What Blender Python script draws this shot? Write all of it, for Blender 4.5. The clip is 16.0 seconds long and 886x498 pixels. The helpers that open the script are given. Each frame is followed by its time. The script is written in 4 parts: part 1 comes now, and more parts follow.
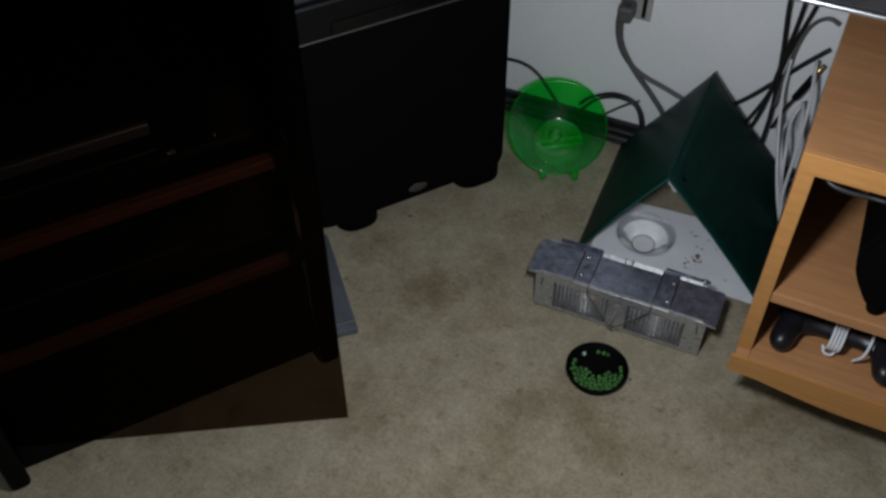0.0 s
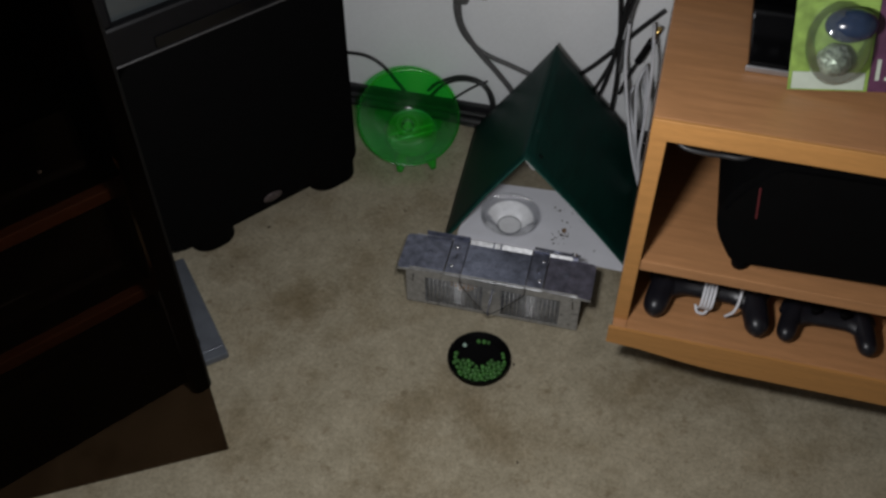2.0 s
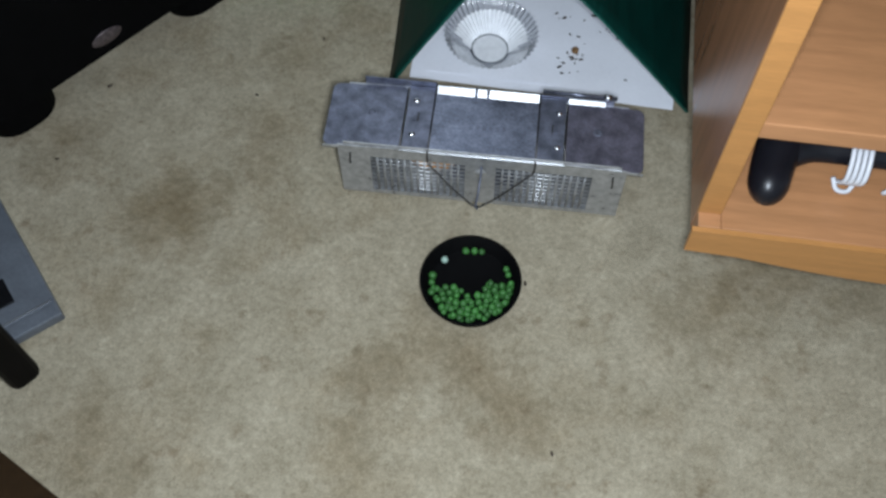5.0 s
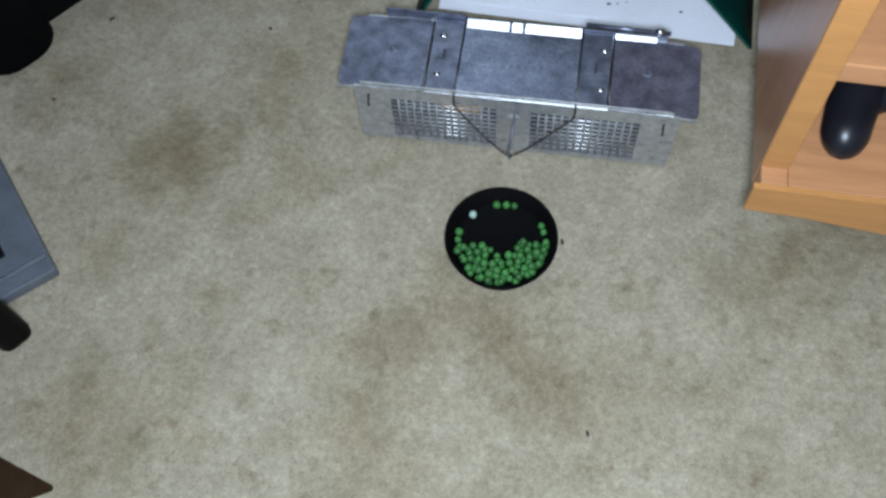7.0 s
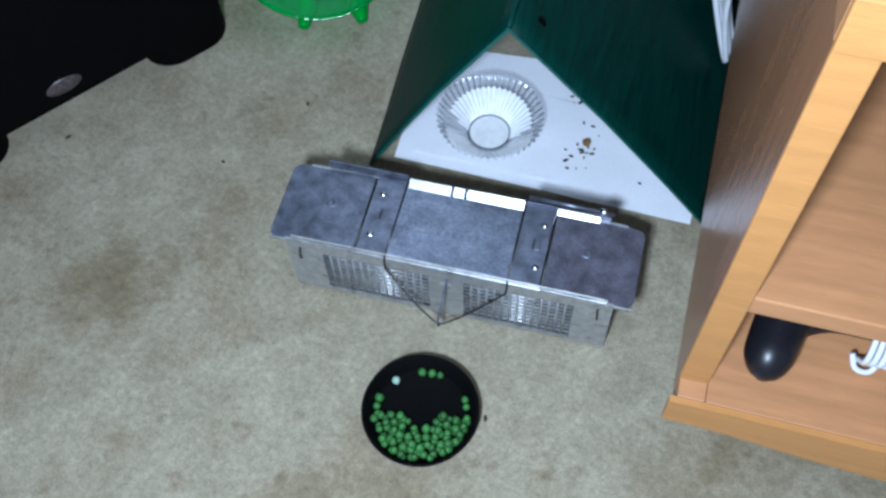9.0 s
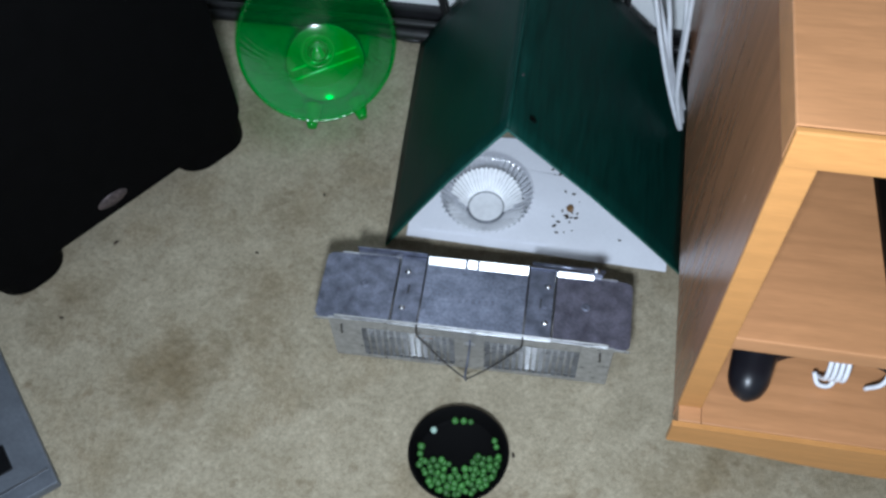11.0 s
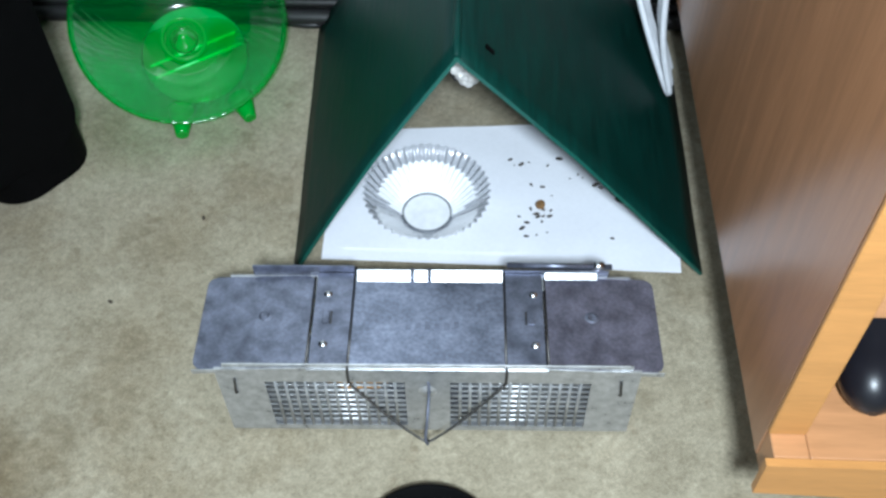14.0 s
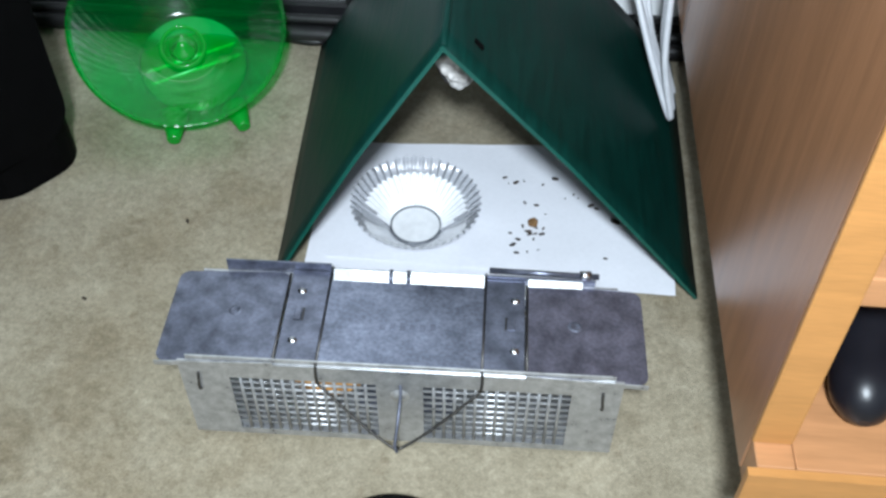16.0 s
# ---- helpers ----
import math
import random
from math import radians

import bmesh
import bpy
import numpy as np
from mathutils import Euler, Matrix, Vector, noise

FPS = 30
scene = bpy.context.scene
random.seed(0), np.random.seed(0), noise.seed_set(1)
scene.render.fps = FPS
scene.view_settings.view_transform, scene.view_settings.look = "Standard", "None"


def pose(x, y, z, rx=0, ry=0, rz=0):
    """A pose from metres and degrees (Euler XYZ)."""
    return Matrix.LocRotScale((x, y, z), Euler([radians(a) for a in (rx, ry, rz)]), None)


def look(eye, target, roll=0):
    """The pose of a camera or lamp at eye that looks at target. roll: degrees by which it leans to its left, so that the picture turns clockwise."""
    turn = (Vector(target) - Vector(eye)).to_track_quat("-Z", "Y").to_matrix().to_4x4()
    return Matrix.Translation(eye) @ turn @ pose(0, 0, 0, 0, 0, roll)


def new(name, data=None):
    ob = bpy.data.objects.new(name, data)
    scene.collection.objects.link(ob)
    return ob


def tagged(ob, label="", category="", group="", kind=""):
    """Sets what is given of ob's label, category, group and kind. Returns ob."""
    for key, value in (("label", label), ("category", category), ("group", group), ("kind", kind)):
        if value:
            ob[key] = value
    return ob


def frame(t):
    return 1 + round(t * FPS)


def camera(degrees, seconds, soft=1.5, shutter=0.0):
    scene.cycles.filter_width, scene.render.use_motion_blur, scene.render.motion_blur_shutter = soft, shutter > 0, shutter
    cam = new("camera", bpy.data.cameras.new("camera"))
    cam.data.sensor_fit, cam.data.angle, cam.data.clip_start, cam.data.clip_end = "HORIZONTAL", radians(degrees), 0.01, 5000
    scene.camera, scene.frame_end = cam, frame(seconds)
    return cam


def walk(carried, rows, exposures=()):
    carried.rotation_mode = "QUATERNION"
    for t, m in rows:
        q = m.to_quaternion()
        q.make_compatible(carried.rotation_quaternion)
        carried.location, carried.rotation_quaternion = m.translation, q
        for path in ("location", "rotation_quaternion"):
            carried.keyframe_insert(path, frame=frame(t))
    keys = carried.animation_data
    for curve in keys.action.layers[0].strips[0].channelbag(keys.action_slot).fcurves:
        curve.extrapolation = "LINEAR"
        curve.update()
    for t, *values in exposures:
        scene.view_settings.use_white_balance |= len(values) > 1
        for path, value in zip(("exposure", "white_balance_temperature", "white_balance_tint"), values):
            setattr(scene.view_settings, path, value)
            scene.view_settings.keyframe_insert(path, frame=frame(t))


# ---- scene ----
cam = camera(48.5, 16.0, soft=2.8)
PATH = [
    (0, (0.173, -0.989, 1.185), (-0.415, 0.249, -0.271), -0.3),
    (0.5, (0.204, -0.979, 1.206), (-0.312, 0.343, -0.203), -2.9),
    (1, (0.211, -0.984, 1.212), (-0.261, 0.355, -0.196), -2.1),
    (1.5, (0.197, -0.980, 1.195), (-0.198, 0.363, -0.233), 1.0),
    (2, (0.170, -0.942, 1.165), (-0.173, 0.365, -0.310), 0.0),
    (2.5, (0.157, -0.860, 1.122), (-0.145, 0.400, -0.402), -1.1),
    (3, (0.123, -0.826, 1.074), (-0.084, 0.433, -0.466), 4.0),
    (3.5, (0.055, -0.760, 1.028), (-0.100, 0.399, -0.595), 2.7),
    (4, (0.025, -0.668, 0.965), (-0.149, 0.435, -0.694), 0.2),
    (4.5, (0.038, -0.595, 0.880), (-0.100, 0.454, -0.817), 0.2),
    (5, (0.039, -0.525, 0.799), (-0.097, 0.449, -0.942), 0.1),
    (5.2, (0.029, -0.515, 0.775), (-0.094, 0.447, -0.975), 0.2),
    (7.3, (0.061, -0.444, 0.712), (-0.170, 0.368, -1.101), -5.4),
    (7.5, (0.079, -0.427, 0.701), (-0.162, 0.368, -1.118), -4.1),
    (8, (0.093, -0.389, 0.710), (-0.235, 0.498, -1.052), -6.1),
    (8.5, (0.114, -0.359, 0.722), (-0.212, 0.597, -1.004), -4.6),
    (9, (0.115, -0.369, 0.736), (-0.196, 0.584, -0.994), -3.0),
    (9.5, (0.114, -0.385, 0.767), (-0.194, 0.559, -0.969), -2.7),
    (10, (0.107, -0.401, 0.834), (-0.179, 0.601, -0.874), -1.7),
    (10.2, (0.103, -0.412, 0.873), (-0.186, 0.602, -0.827), -2.9),
    (12.3, (0.019, -0.433, 0.778), (-0.098, 0.723, -0.850), -1.9),
    (12.5, (0.018, -0.423, 0.735), (-0.094, 0.762, -0.872), -2.8),
    (13, (0.019, -0.391, 0.657), (0.046, 0.805, -0.945), -0.3),
    (13.5, (0.018, -0.357, 0.607), (-0.032, 0.845, -0.991), -0.5),
    (14, (0.032, -0.339, 0.586), (-0.038, 0.913, -0.971), -1.1),
    (14.5, (0.056, -0.342, 0.544), (-0.162, 1.011, -0.913), -4.6),
    (15, (0.059, -0.356, 0.538), (-0.104, 1.021, -0.904), -1.9),
    (15.5, (0.058, -0.357, 0.536), (-0.082, 1.001, -0.926), -1.3),
    (16, (0.057, -0.356, 0.539), (-0.059, 1.005, -0.922), 0.2),
]
EXPOSURES = [
    (0, 0.05, 6500, 12), (2.0, 0.05, 6900, 15), (3.0, 0.25, 6900, 14), (4.0, 0.58, 6350, 11), (5.0, 1.20, 6000, 9), (7.5, 1.46, 5500, 8), (9, 1.64, 5200, 7),
    (10, 1.42, 5450, 9), (12.5, 1.68, 5950, 8), (13.0, 1.90, 5850, 6), (13.5, 2.08, 5900, 5), (14.5, 2.03, 5800, 4), (16, 1.97, 6050, 7),
]
walk(cam, [(t, look(eye, target, roll)) for t, eye, target, roll in PATH], EXPOSURES)

# ---- light: the small lamp beside the camera's lens, and the dim room around it ----
world = bpy.data.worlds.new("night")
world.use_nodes = True
world.node_tree.nodes["Background"].inputs[0].default_value = (0.5, 0.6, 0.8, 1)
world.node_tree.nodes["Background"].inputs[1].default_value = 0.02
scene.world = world
LAMP = (0.060, -0.495, 0.745)
lamp_data = bpy.data.lights.new("phone_lamp", "POINT")
lamp_data.energy, lamp_data.color = 13.0, (0.89, 0.95, 1.0)
lamp_data.shadow_soft_size = 0.035
lamp = new("phone_lamp", lamp_data)
lamp.location = LAMP

# ---- materials ----


def material(name, color, rough=0.5, metal=0.0, vary=0.0, scale=40.0, stretch=(1, 1, 1), fine=0.0, fine_scale=600.0,
             bump=0.0, second=None, rough_vary=0.0, spec=0.5, coat=0.0, bump_scale=None, random_tint=0.0):
    """Two scales of noise over a base colour, with bump and uneven gloss."""
    m = bpy.data.materials.new(name)
    m.use_nodes = True
    nodes, links = m.node_tree.nodes, m.node_tree.links
    b = nodes["Principled BSDF"]
    b.inputs["Roughness"].default_value, b.inputs["Metallic"].default_value = rough, metal
    b.inputs["Specular IOR Level"].default_value = spec
    b.inputs["Coat Weight"].default_value = coat
    b.inputs["Base Color"].default_value = (*color, 1)
    tc = nodes.new("ShaderNodeTexCoord")
    mp = nodes.new("ShaderNodeMapping")
    mp.inputs["Scale"].default_value = stretch
    links.new(tc.outputs["Object"], mp.inputs["Vector"])

    def noise_node(s, detail=4.0):
        n = nodes.new("ShaderNodeTexNoise")
        n.inputs["Scale"].default_value, n.inputs["Detail"].default_value = s, detail
        links.new(mp.outputs["Vector"], n.inputs["Vector"])
        return n

    last = None
    if vary or second:
        n = noise_node(scale)
        ramp = nodes.new("ShaderNodeValToRGB")
        dark = second or tuple(c * (1 - vary) for c in color)
        ramp.color_ramp.elements[0].position, ramp.color_ramp.elements[1].position = 0.35, 0.65
        ramp.color_ramp.elements[0].color, ramp.color_ramp.elements[1].color = (*dark, 1), (*color, 1)
        links.new(n.outputs["Fac"], ramp.inputs["Fac"])
        last = ramp.outputs["Color"]
        if rough_vary:
            mr = nodes.new("ShaderNodeMapRange")
            mr.inputs["To Min"].default_value, mr.inputs["To Max"].default_value = rough - rough_vary, rough + rough_vary
            links.new(n.outputs["Fac"], mr.inputs["Value"])
            links.new(mr.outputs["Result"], b.inputs["Roughness"])
    if fine:
        n2 = noise_node(fine_scale, 2.0)
        mr = nodes.new("ShaderNodeMapRange")
        mr.inputs["From Min"].default_value, mr.inputs["From Max"].default_value = 0.3, 0.7
        mr.inputs["To Min"].default_value, mr.inputs["To Max"].default_value = 1 - fine, 1 + fine
        links.new(n2.outputs["Fac"], mr.inputs["Value"])
        mul = nodes.new("ShaderNodeMix")
        mul.data_type, mul.blend_type = "RGBA", "MULTIPLY"
        mul.inputs[0].default_value = 1.0
        if last:
            links.new(last, mul.inputs[6])
        else:
            mul.inputs[6].default_value = (*color, 1)
        links.new(mr.outputs["Result"], mul.inputs[7])
        last = mul.outputs[2]
    if random_tint:
        info = nodes.new("ShaderNodeObjectInfo")
        hsv = nodes.new("ShaderNodeHueSaturation")
        mr = nodes.new("ShaderNodeMapRange")
        mr.inputs["To Min"].default_value, mr.inputs["To Max"].default_value = 1 - random_tint, 1 + random_tint
        links.new(info.outputs["Random"], mr.inputs["Value"])
        links.new(mr.outputs["Result"], hsv.inputs["Value"])
        if last:
            links.new(last, hsv.inputs["Color"])
        else:
            hsv.inputs["Color"].default_value = (*color, 1)
        last = hsv.outputs["Color"]
    if last:
        links.new(last, b.inputs["Base Color"])
    if bump:
        n3 = noise_node(bump_scale or fine_scale, 3.0)
        bp = nodes.new("ShaderNodeBump")
        bp.inputs["Strength"].default_value, bp.inputs["Distance"].default_value = bump, 0.002
        links.new(n3.outputs["Fac"], bp.inputs["Height"])
        links.new(bp.outputs["Normal"], b.inputs["Normal"])
    return m


def clear_plastic(name, tint, solid, through_part, rough=0.12, gloss=0.12, shine=0.9):
    """Thin tinted plastic: part of the light passes, part scatters in the sheet, part glances off."""
    m = bpy.data.materials.new(name)
    m.use_nodes = True
    nodes, links = m.node_tree.nodes, m.node_tree.links
    out = nodes["Material Output"]
    nodes.remove(nodes["Principled BSDF"])
    tr, df, tl, gl = (nodes.new("ShaderNodeBsdf" + k) for k in ("Transparent", "Diffuse", "Translucent", "Glossy"))
    tr.inputs["Color"].default_value = (*tint, 1)
    df.inputs["Color"].default_value = tl.inputs["Color"].default_value = (*solid, 1)
    gl.inputs["Roughness"].default_value = rough
    body, sheet, skin = (nodes.new("ShaderNodeMixShader") for _ in range(3))
    body.inputs[0].default_value = 0.5
    links.new(df.outputs[0], body.inputs[1]), links.new(tl.outputs[0], body.inputs[2])
    sheet.inputs[0].default_value = through_part
    links.new(body.outputs[0], sheet.inputs[1]), links.new(tr.outputs[0], sheet.inputs[2])
    fr = nodes.new("ShaderNodeFresnel")
    fr.inputs["IOR"].default_value = 1.5
    add = nodes.new("ShaderNodeMath")
    add.operation, add.use_clamp = "MULTIPLY_ADD", True
    add.inputs[1].default_value, add.inputs[2].default_value = shine, gloss
    links.new(fr.outputs[0], add.inputs[0]), links.new(add.outputs[0], skin.inputs[0])
    links.new(sheet.outputs[0], skin.inputs[1]), links.new(gl.outputs[0], skin.inputs[2])
    links.new(skin.outputs[0], out.inputs["Surface"])
    return m


DIRT_MARKS = [(-0.205, 0.136, 0.045), (0.271, -0.051, 0.060), (-0.416, -0.005, 0.050), (-0.288, -0.073, 0.060), (-0.076, -0.209, 0.035), (-0.296, -0.301, 0.060), (0.055, -0.231, 0.040), (0.220, -0.114, 0.060), (-0.212, 0.037, 0.050), (-0.289, -0.076, 0.050), (-0.290, 0.253, 0.050), (0.014, -0.185, 0.050), (0.369, -0.065, 0.060)]


def carpet_material():
    m = bpy.data.materials.new("carpet")
    m.use_nodes = True
    nodes, links = m.node_tree.nodes, m.node_tree.links
    b = nodes["Principled BSDF"]
    b.inputs["Roughness"].default_value, b.inputs["Specular IOR Level"].default_value = 0.95, 0.1
    b.inputs["Sheen Weight"].default_value, b.inputs["Sheen Roughness"].default_value = 0.15, 0.5
    tc = nodes.new("ShaderNodeTexCoord")

    def layer(scale, lo, hi, dark, light, detail=5.0, rough=0.6):
        n = nodes.new("ShaderNodeTexNoise")
        n.inputs["Scale"].default_value, n.inputs["Detail"].default_value = scale, detail
        n.inputs["Roughness"].default_value = rough
        links.new(tc.outputs["Object"], n.inputs["Vector"])
        r = nodes.new("ShaderNodeValToRGB")
        r.color_ramp.elements[0].position, r.color_ramp.elements[1].position = lo, hi
        r.color_ramp.elements[0].color, r.color_ramp.elements[1].color = (*dark, 1), (*light, 1)
        links.new(n.outputs["Fac"], r.inputs["Fac"])
        return r.outputs["Color"], n

    def times(a, c):
        mul = nodes.new("ShaderNodeMix")
        mul.data_type, mul.blend_type = "RGBA", "MULTIPLY"
        mul.inputs[0].default_value = 1.0
        links.new(a, mul.inputs[6]), links.new(c, mul.inputs[7])
        return mul.outputs[2]

    base, _ = layer(22, 0.3, 0.7, (0.30, 0.262, 0.185), (0.395, 0.35, 0.258))
    stains, _ = layer(7.5, 0.34, 0.50, (0.80, 0.76, 0.70), (1, 1, 1), 6.0, 0.62)
    spots, _ = layer(34, 0.27, 0.40, (0.68, 0.63, 0.58), (1, 1, 1), 4.0)
    tufts, tuft_noise = layer(650, 0.26, 0.72, (0.72, 0.71, 0.69), (1.15, 1.15, 1.15), 3.0, 0.7)
    clumps, _ = layer(210, 0.30, 0.70, (0.72, 0.71, 0.68), (1.16, 1.16, 1.16), 4.0, 0.7)
    # trodden dirt marks, each with a ragged outline
    ragged, ragged_noise = layer(26, 0.3, 0.7, (0, 0, 0), (1, 1, 1), 5.0, 0.65)
    dirt = None
    for x, y, r in DIRT_MARKS:
        away = nodes.new("ShaderNodeVectorMath")
        away.operation = "DISTANCE"
        away.inputs[1].default_value = (x, y, 0)
        links.new(tc.outputs["Object"], away.inputs[0])
        wobble = nodes.new("ShaderNodeMath")
        wobble.operation = "MULTIPLY_ADD"
        wobble.inputs[1].default_value = r * 2.2
        links.new(ragged_noise.outputs["Fac"], wobble.inputs[0]), links.new(away.outputs["Value"], wobble.inputs[2])
        mark = nodes.new("ShaderNodeMapRange")
        mark.inputs["From Min"].default_value, mark.inputs["From Max"].default_value = r * 1.05, r * 2.3
        mark.inputs["To Min"].default_value, mark.inputs["To Max"].default_value = 0.72, 1.0
        links.new(wobble.outputs[0], mark.inputs["Value"])
        if dirt is None:
            dirt = mark.outputs["Result"]
        else:
            both = nodes.new("ShaderNodeMath")
            both.operation = "MULTIPLY"
            links.new(dirt, both.inputs[0]), links.new(mark.outputs["Result"], both.inputs[1])
            dirt = both.outputs[0]
    brown = nodes.new("ShaderNodeValToRGB")
    brown.color_ramp.elements[0].position, brown.color_ramp.elements[1].position = 0.6, 1.0
    brown.color_ramp.elements[0].color, brown.color_ramp.elements[1].color = (0.62, 0.56, 0.47, 1), (1, 1, 1, 1)
    links.new(dirt, brown.inputs["Fac"])
    links.new(times(times(times(times(times(base, stains), spots), brown.outputs["Color"]), clumps), tufts), b.inputs["Base Color"])
    bp = nodes.new("ShaderNodeBump")
    bp.inputs["Strength"].default_value, bp.inputs["Distance"].default_value = 0.6, 0.002
    links.new(tuft_noise.outputs["Fac"], bp.inputs["Height"])
    links.new(bp.outputs["Normal"], b.inputs["Normal"])
    return m


M_CARPET = carpet_material()
M_WALL = material("wall_paint", (0.84, 0.86, 0.87), 0.75, vary=0.06, scale=6, fine=0.03, fine_scale=300, bump=0.15, bump_scale=400)
M_CEIL = material("ceiling_paint", (0.7, 0.7, 0.68), 0.9, vary=0.05, scale=5)
M_BASE = material("black_vinyl", (0.016, 0.016, 0.018), 0.35, vary=0.4, scale=30, rough_vary=0.12)
M_OAK = material("oak_laminate", (0.44, 0.212, 0.092), 0.38, vary=0.16, scale=26, stretch=(0.5, 5, 5), fine=0.05, fine_scale=150, rough_vary=0.06)
M_OAK_EDGE = material("oak_edge", (0.45, 0.212, 0.064), 0.42, vary=0.12, scale=24, stretch=(0.4, 6, 6), fine=0.08, fine_scale=200)
M_OAK_SIDE = material("oak_side", (0.34, 0.163, 0.080), 0.25, vary=0.14, scale=18, stretch=(6, 6, 0.5), fine=0.06, fine_scale=120, rough_vary=0.05)
M_RACK = material("black_laminate", (0.0032, 0.0028, 0.0027), 0.5, vary=0.35, scale=30, stretch=(1, 4, 4), rough_vary=0.1, spec=0.06)
M_TRIM = material("cherry_trim", (0.15, 0.050, 0.020), 0.45, vary=0.3, scale=40, stretch=(1, 6, 6), fine=0.15, fine_scale=240)
M_BLACK = material("black_plastic", (0.004, 0.004, 0.005), 0.42, vary=0.25, scale=60, spec=0.2, bump=0.08, bump_scale=900)
M_BLACK_SOFT = material("black_matte_plastic", (0.0015, 0.0015, 0.0017), 0.7, vary=0.3, scale=50, bump=0.1, bump_scale=700, spec=0.06)
M_GLOSS = material("gloss_black", (0.003, 0.003, 0.0035), 0.14, vary=0.3, scale=30, spec=0.3, rough_vary=0.04)
M_PAD = material("controller_shell", (0.008, 0.008, 0.011), 0.34, spec=0.35, vary=0.2, scale=80, bump=0.05, bump_scale=1500)
M_CORD = material("black_cord", (0.014, 0.014, 0.015), 0.45, vary=0.3, scale=200)
M_GREY_CORD = material("grey_cord", (0.10, 0.10, 0.10), 0.5, vary=0.2, scale=150)
M_WHITE_CORD = material("white_cord", (0.62, 0.63, 0.66), 0.42, vary=0.1, scale=120)
M_GALV = material("galvanised_steel", (0.225, 0.240, 0.310), 0.34, metal=0.75, vary=0.5, scale=75, fine=0.14, fine_scale=480, rough_vary=0.12, bump=0.05, bump_scale=160)
M_ROOF = material("bright_galvanised_steel", (0.30, 0.325, 0.42), 0.36, metal=0.8, vary=0.45, scale=70, fine=0.22, fine_scale=420, rough_vary=0.22, bump=0.10, bump_scale=110)
M_GALV_WORN = material("purple_tinged_steel", (0.235, 0.230, 0.298), 0.36, metal=0.75, vary=0.45, scale=60, fine=0.14, fine_scale=480, rough_vary=0.12, bump=0.05, bump_scale=160)
M_ZINC = material("pale_zinc", (0.49, 0.495, 0.505), 0.33, metal=0.65, vary=0.28, rough_vary=0.15, scale=140, fine=0.1, fine_scale=500)
M_STEEL = material("bright_steel", (0.68, 0.68, 0.70), 0.24, metal=1.0, vary=0.15, scale=200)
M_WIRE = material("dull_wire", (0.09, 0.085, 0.08), 0.4, metal=0.9, vary=0.3, scale=200)
M_SHEET = material("green_sheet", (0.0034, 0.032, 0.025), 0.46, vary=0.40, scale=34, stretch=(7, 0.7, 7), fine=0.1, fine_scale=260, rough_vary=0.10, spec=0.09, bump=0.08, bump_scale=60)
M_SHEET_EDGE = material("green_sheet_edge", (0.006, 0.085, 0.062), 0.5, vary=0.2, scale=90)
M_PAPER = material("white_paper", (0.78, 0.79, 0.84), 0.85, vary=0.05, scale=25, fine=0.02, fine_scale=300, bump=0.28, bump_scale=38)
M_FOIL = material("crumpled_foil", (0.72, 0.70, 0.67), 0.55, metal=0.1, vary=0.25, scale=150)
M_PELLET = material("green_pellet", (0.037, 0.145, 0.024), 0.6, vary=0.35, scale=300, fine=0.2, fine_scale=900, random_tint=0.35)
M_PALE_PELLET = material("pale_pellet", (0.34, 0.48, 0.40), 0.6, vary=0.2, scale=300)
M_SEED = material("dark_seed", (0.035, 0.022, 0.012), 0.7, vary=0.4, scale=500, random_tint=0.5)
M_CRUST = material("brown_crumb", (0.24, 0.13, 0.05), 0.8, vary=0.4, scale=400)
M_BAIT = material("orange_bait", (0.55, 0.26, 0.05), 0.6, vary=0.3, scale=200)
M_GREEN = clear_plastic("green_clear_plastic", (0.07, 0.97, 0.24), (0.01, 0.36, 0.06), 0.80, 0.16, 0.03, 0.28)
M_GREEN_SOLID = clear_plastic("green_stand_plastic", (0.04, 0.7, 0.1), (0.03, 0.50, 0.05), 0.04, 0.15, 0.03, 0.4)
# paler than the stand: the ribs' highlight is put into the colour
M_GREEN_RIB_LIT = material("highlit_green_rib", (0.10, 0.80, 0.22), 0.22, vary=0.2, scale=160)
M_CLEAR = clear_plastic("clear_cup_plastic", (0.93, 0.94, 0.96), (0.95, 0.96, 1.0), 0.74, 0.14, 0.05, 0.6)
M_BLISTER = clear_plastic("clear_blister", (0.97, 0.98, 0.98), (0.8, 0.85, 0.85), 0.94, 0.06, 0.04, 0.7)
# smoked tint, darkened further to hold the shade that the glass would cast
M_SMOKE = clear_plastic("smoked_glass", (0.31, 0.255, 0.215), (0.004, 0.0035, 0.003), 0.99, 0.03, 0.0, 0.04)
M_LINER = material("white_foil_liner", (0.84, 0.85, 0.87), 0.35, metal=0.1, vary=0.1, scale=150)
M_SCREEN = material("tube_glass", (0.040, 0.047, 0.050), 0.16, vary=0.1, scale=8, spec=0.7)
M_SILVER = material("silver_trim", (0.45, 0.46, 0.48), 0.3, metal=0.8, vary=0.15, scale=80)
M_SLATE = material("slate_plastic", (0.040, 0.041, 0.047), 0.35, vary=0.15, scale=40)
M_DIM = material("dark_brushed_metal", (0.20, 0.20, 0.21), 0.38, metal=0.8, vary=0.2, scale=60, stretch=(1, 1, 8))
M_GREYCASE = material("grey_metal_case", (0.14, 0.155, 0.18), 0.45, metal=0.35, vary=0.2, scale=40, fine=0.08, fine_scale=300)
M_CARD_GREEN = material("lime_card", (0.24, 0.38, 0.08), 0.4, vary=0.5, scale=45)
M_CARD_PURPLE = material("purple_card", (0.10, 0.035, 0.075), 0.4, vary=0.3, scale=60)
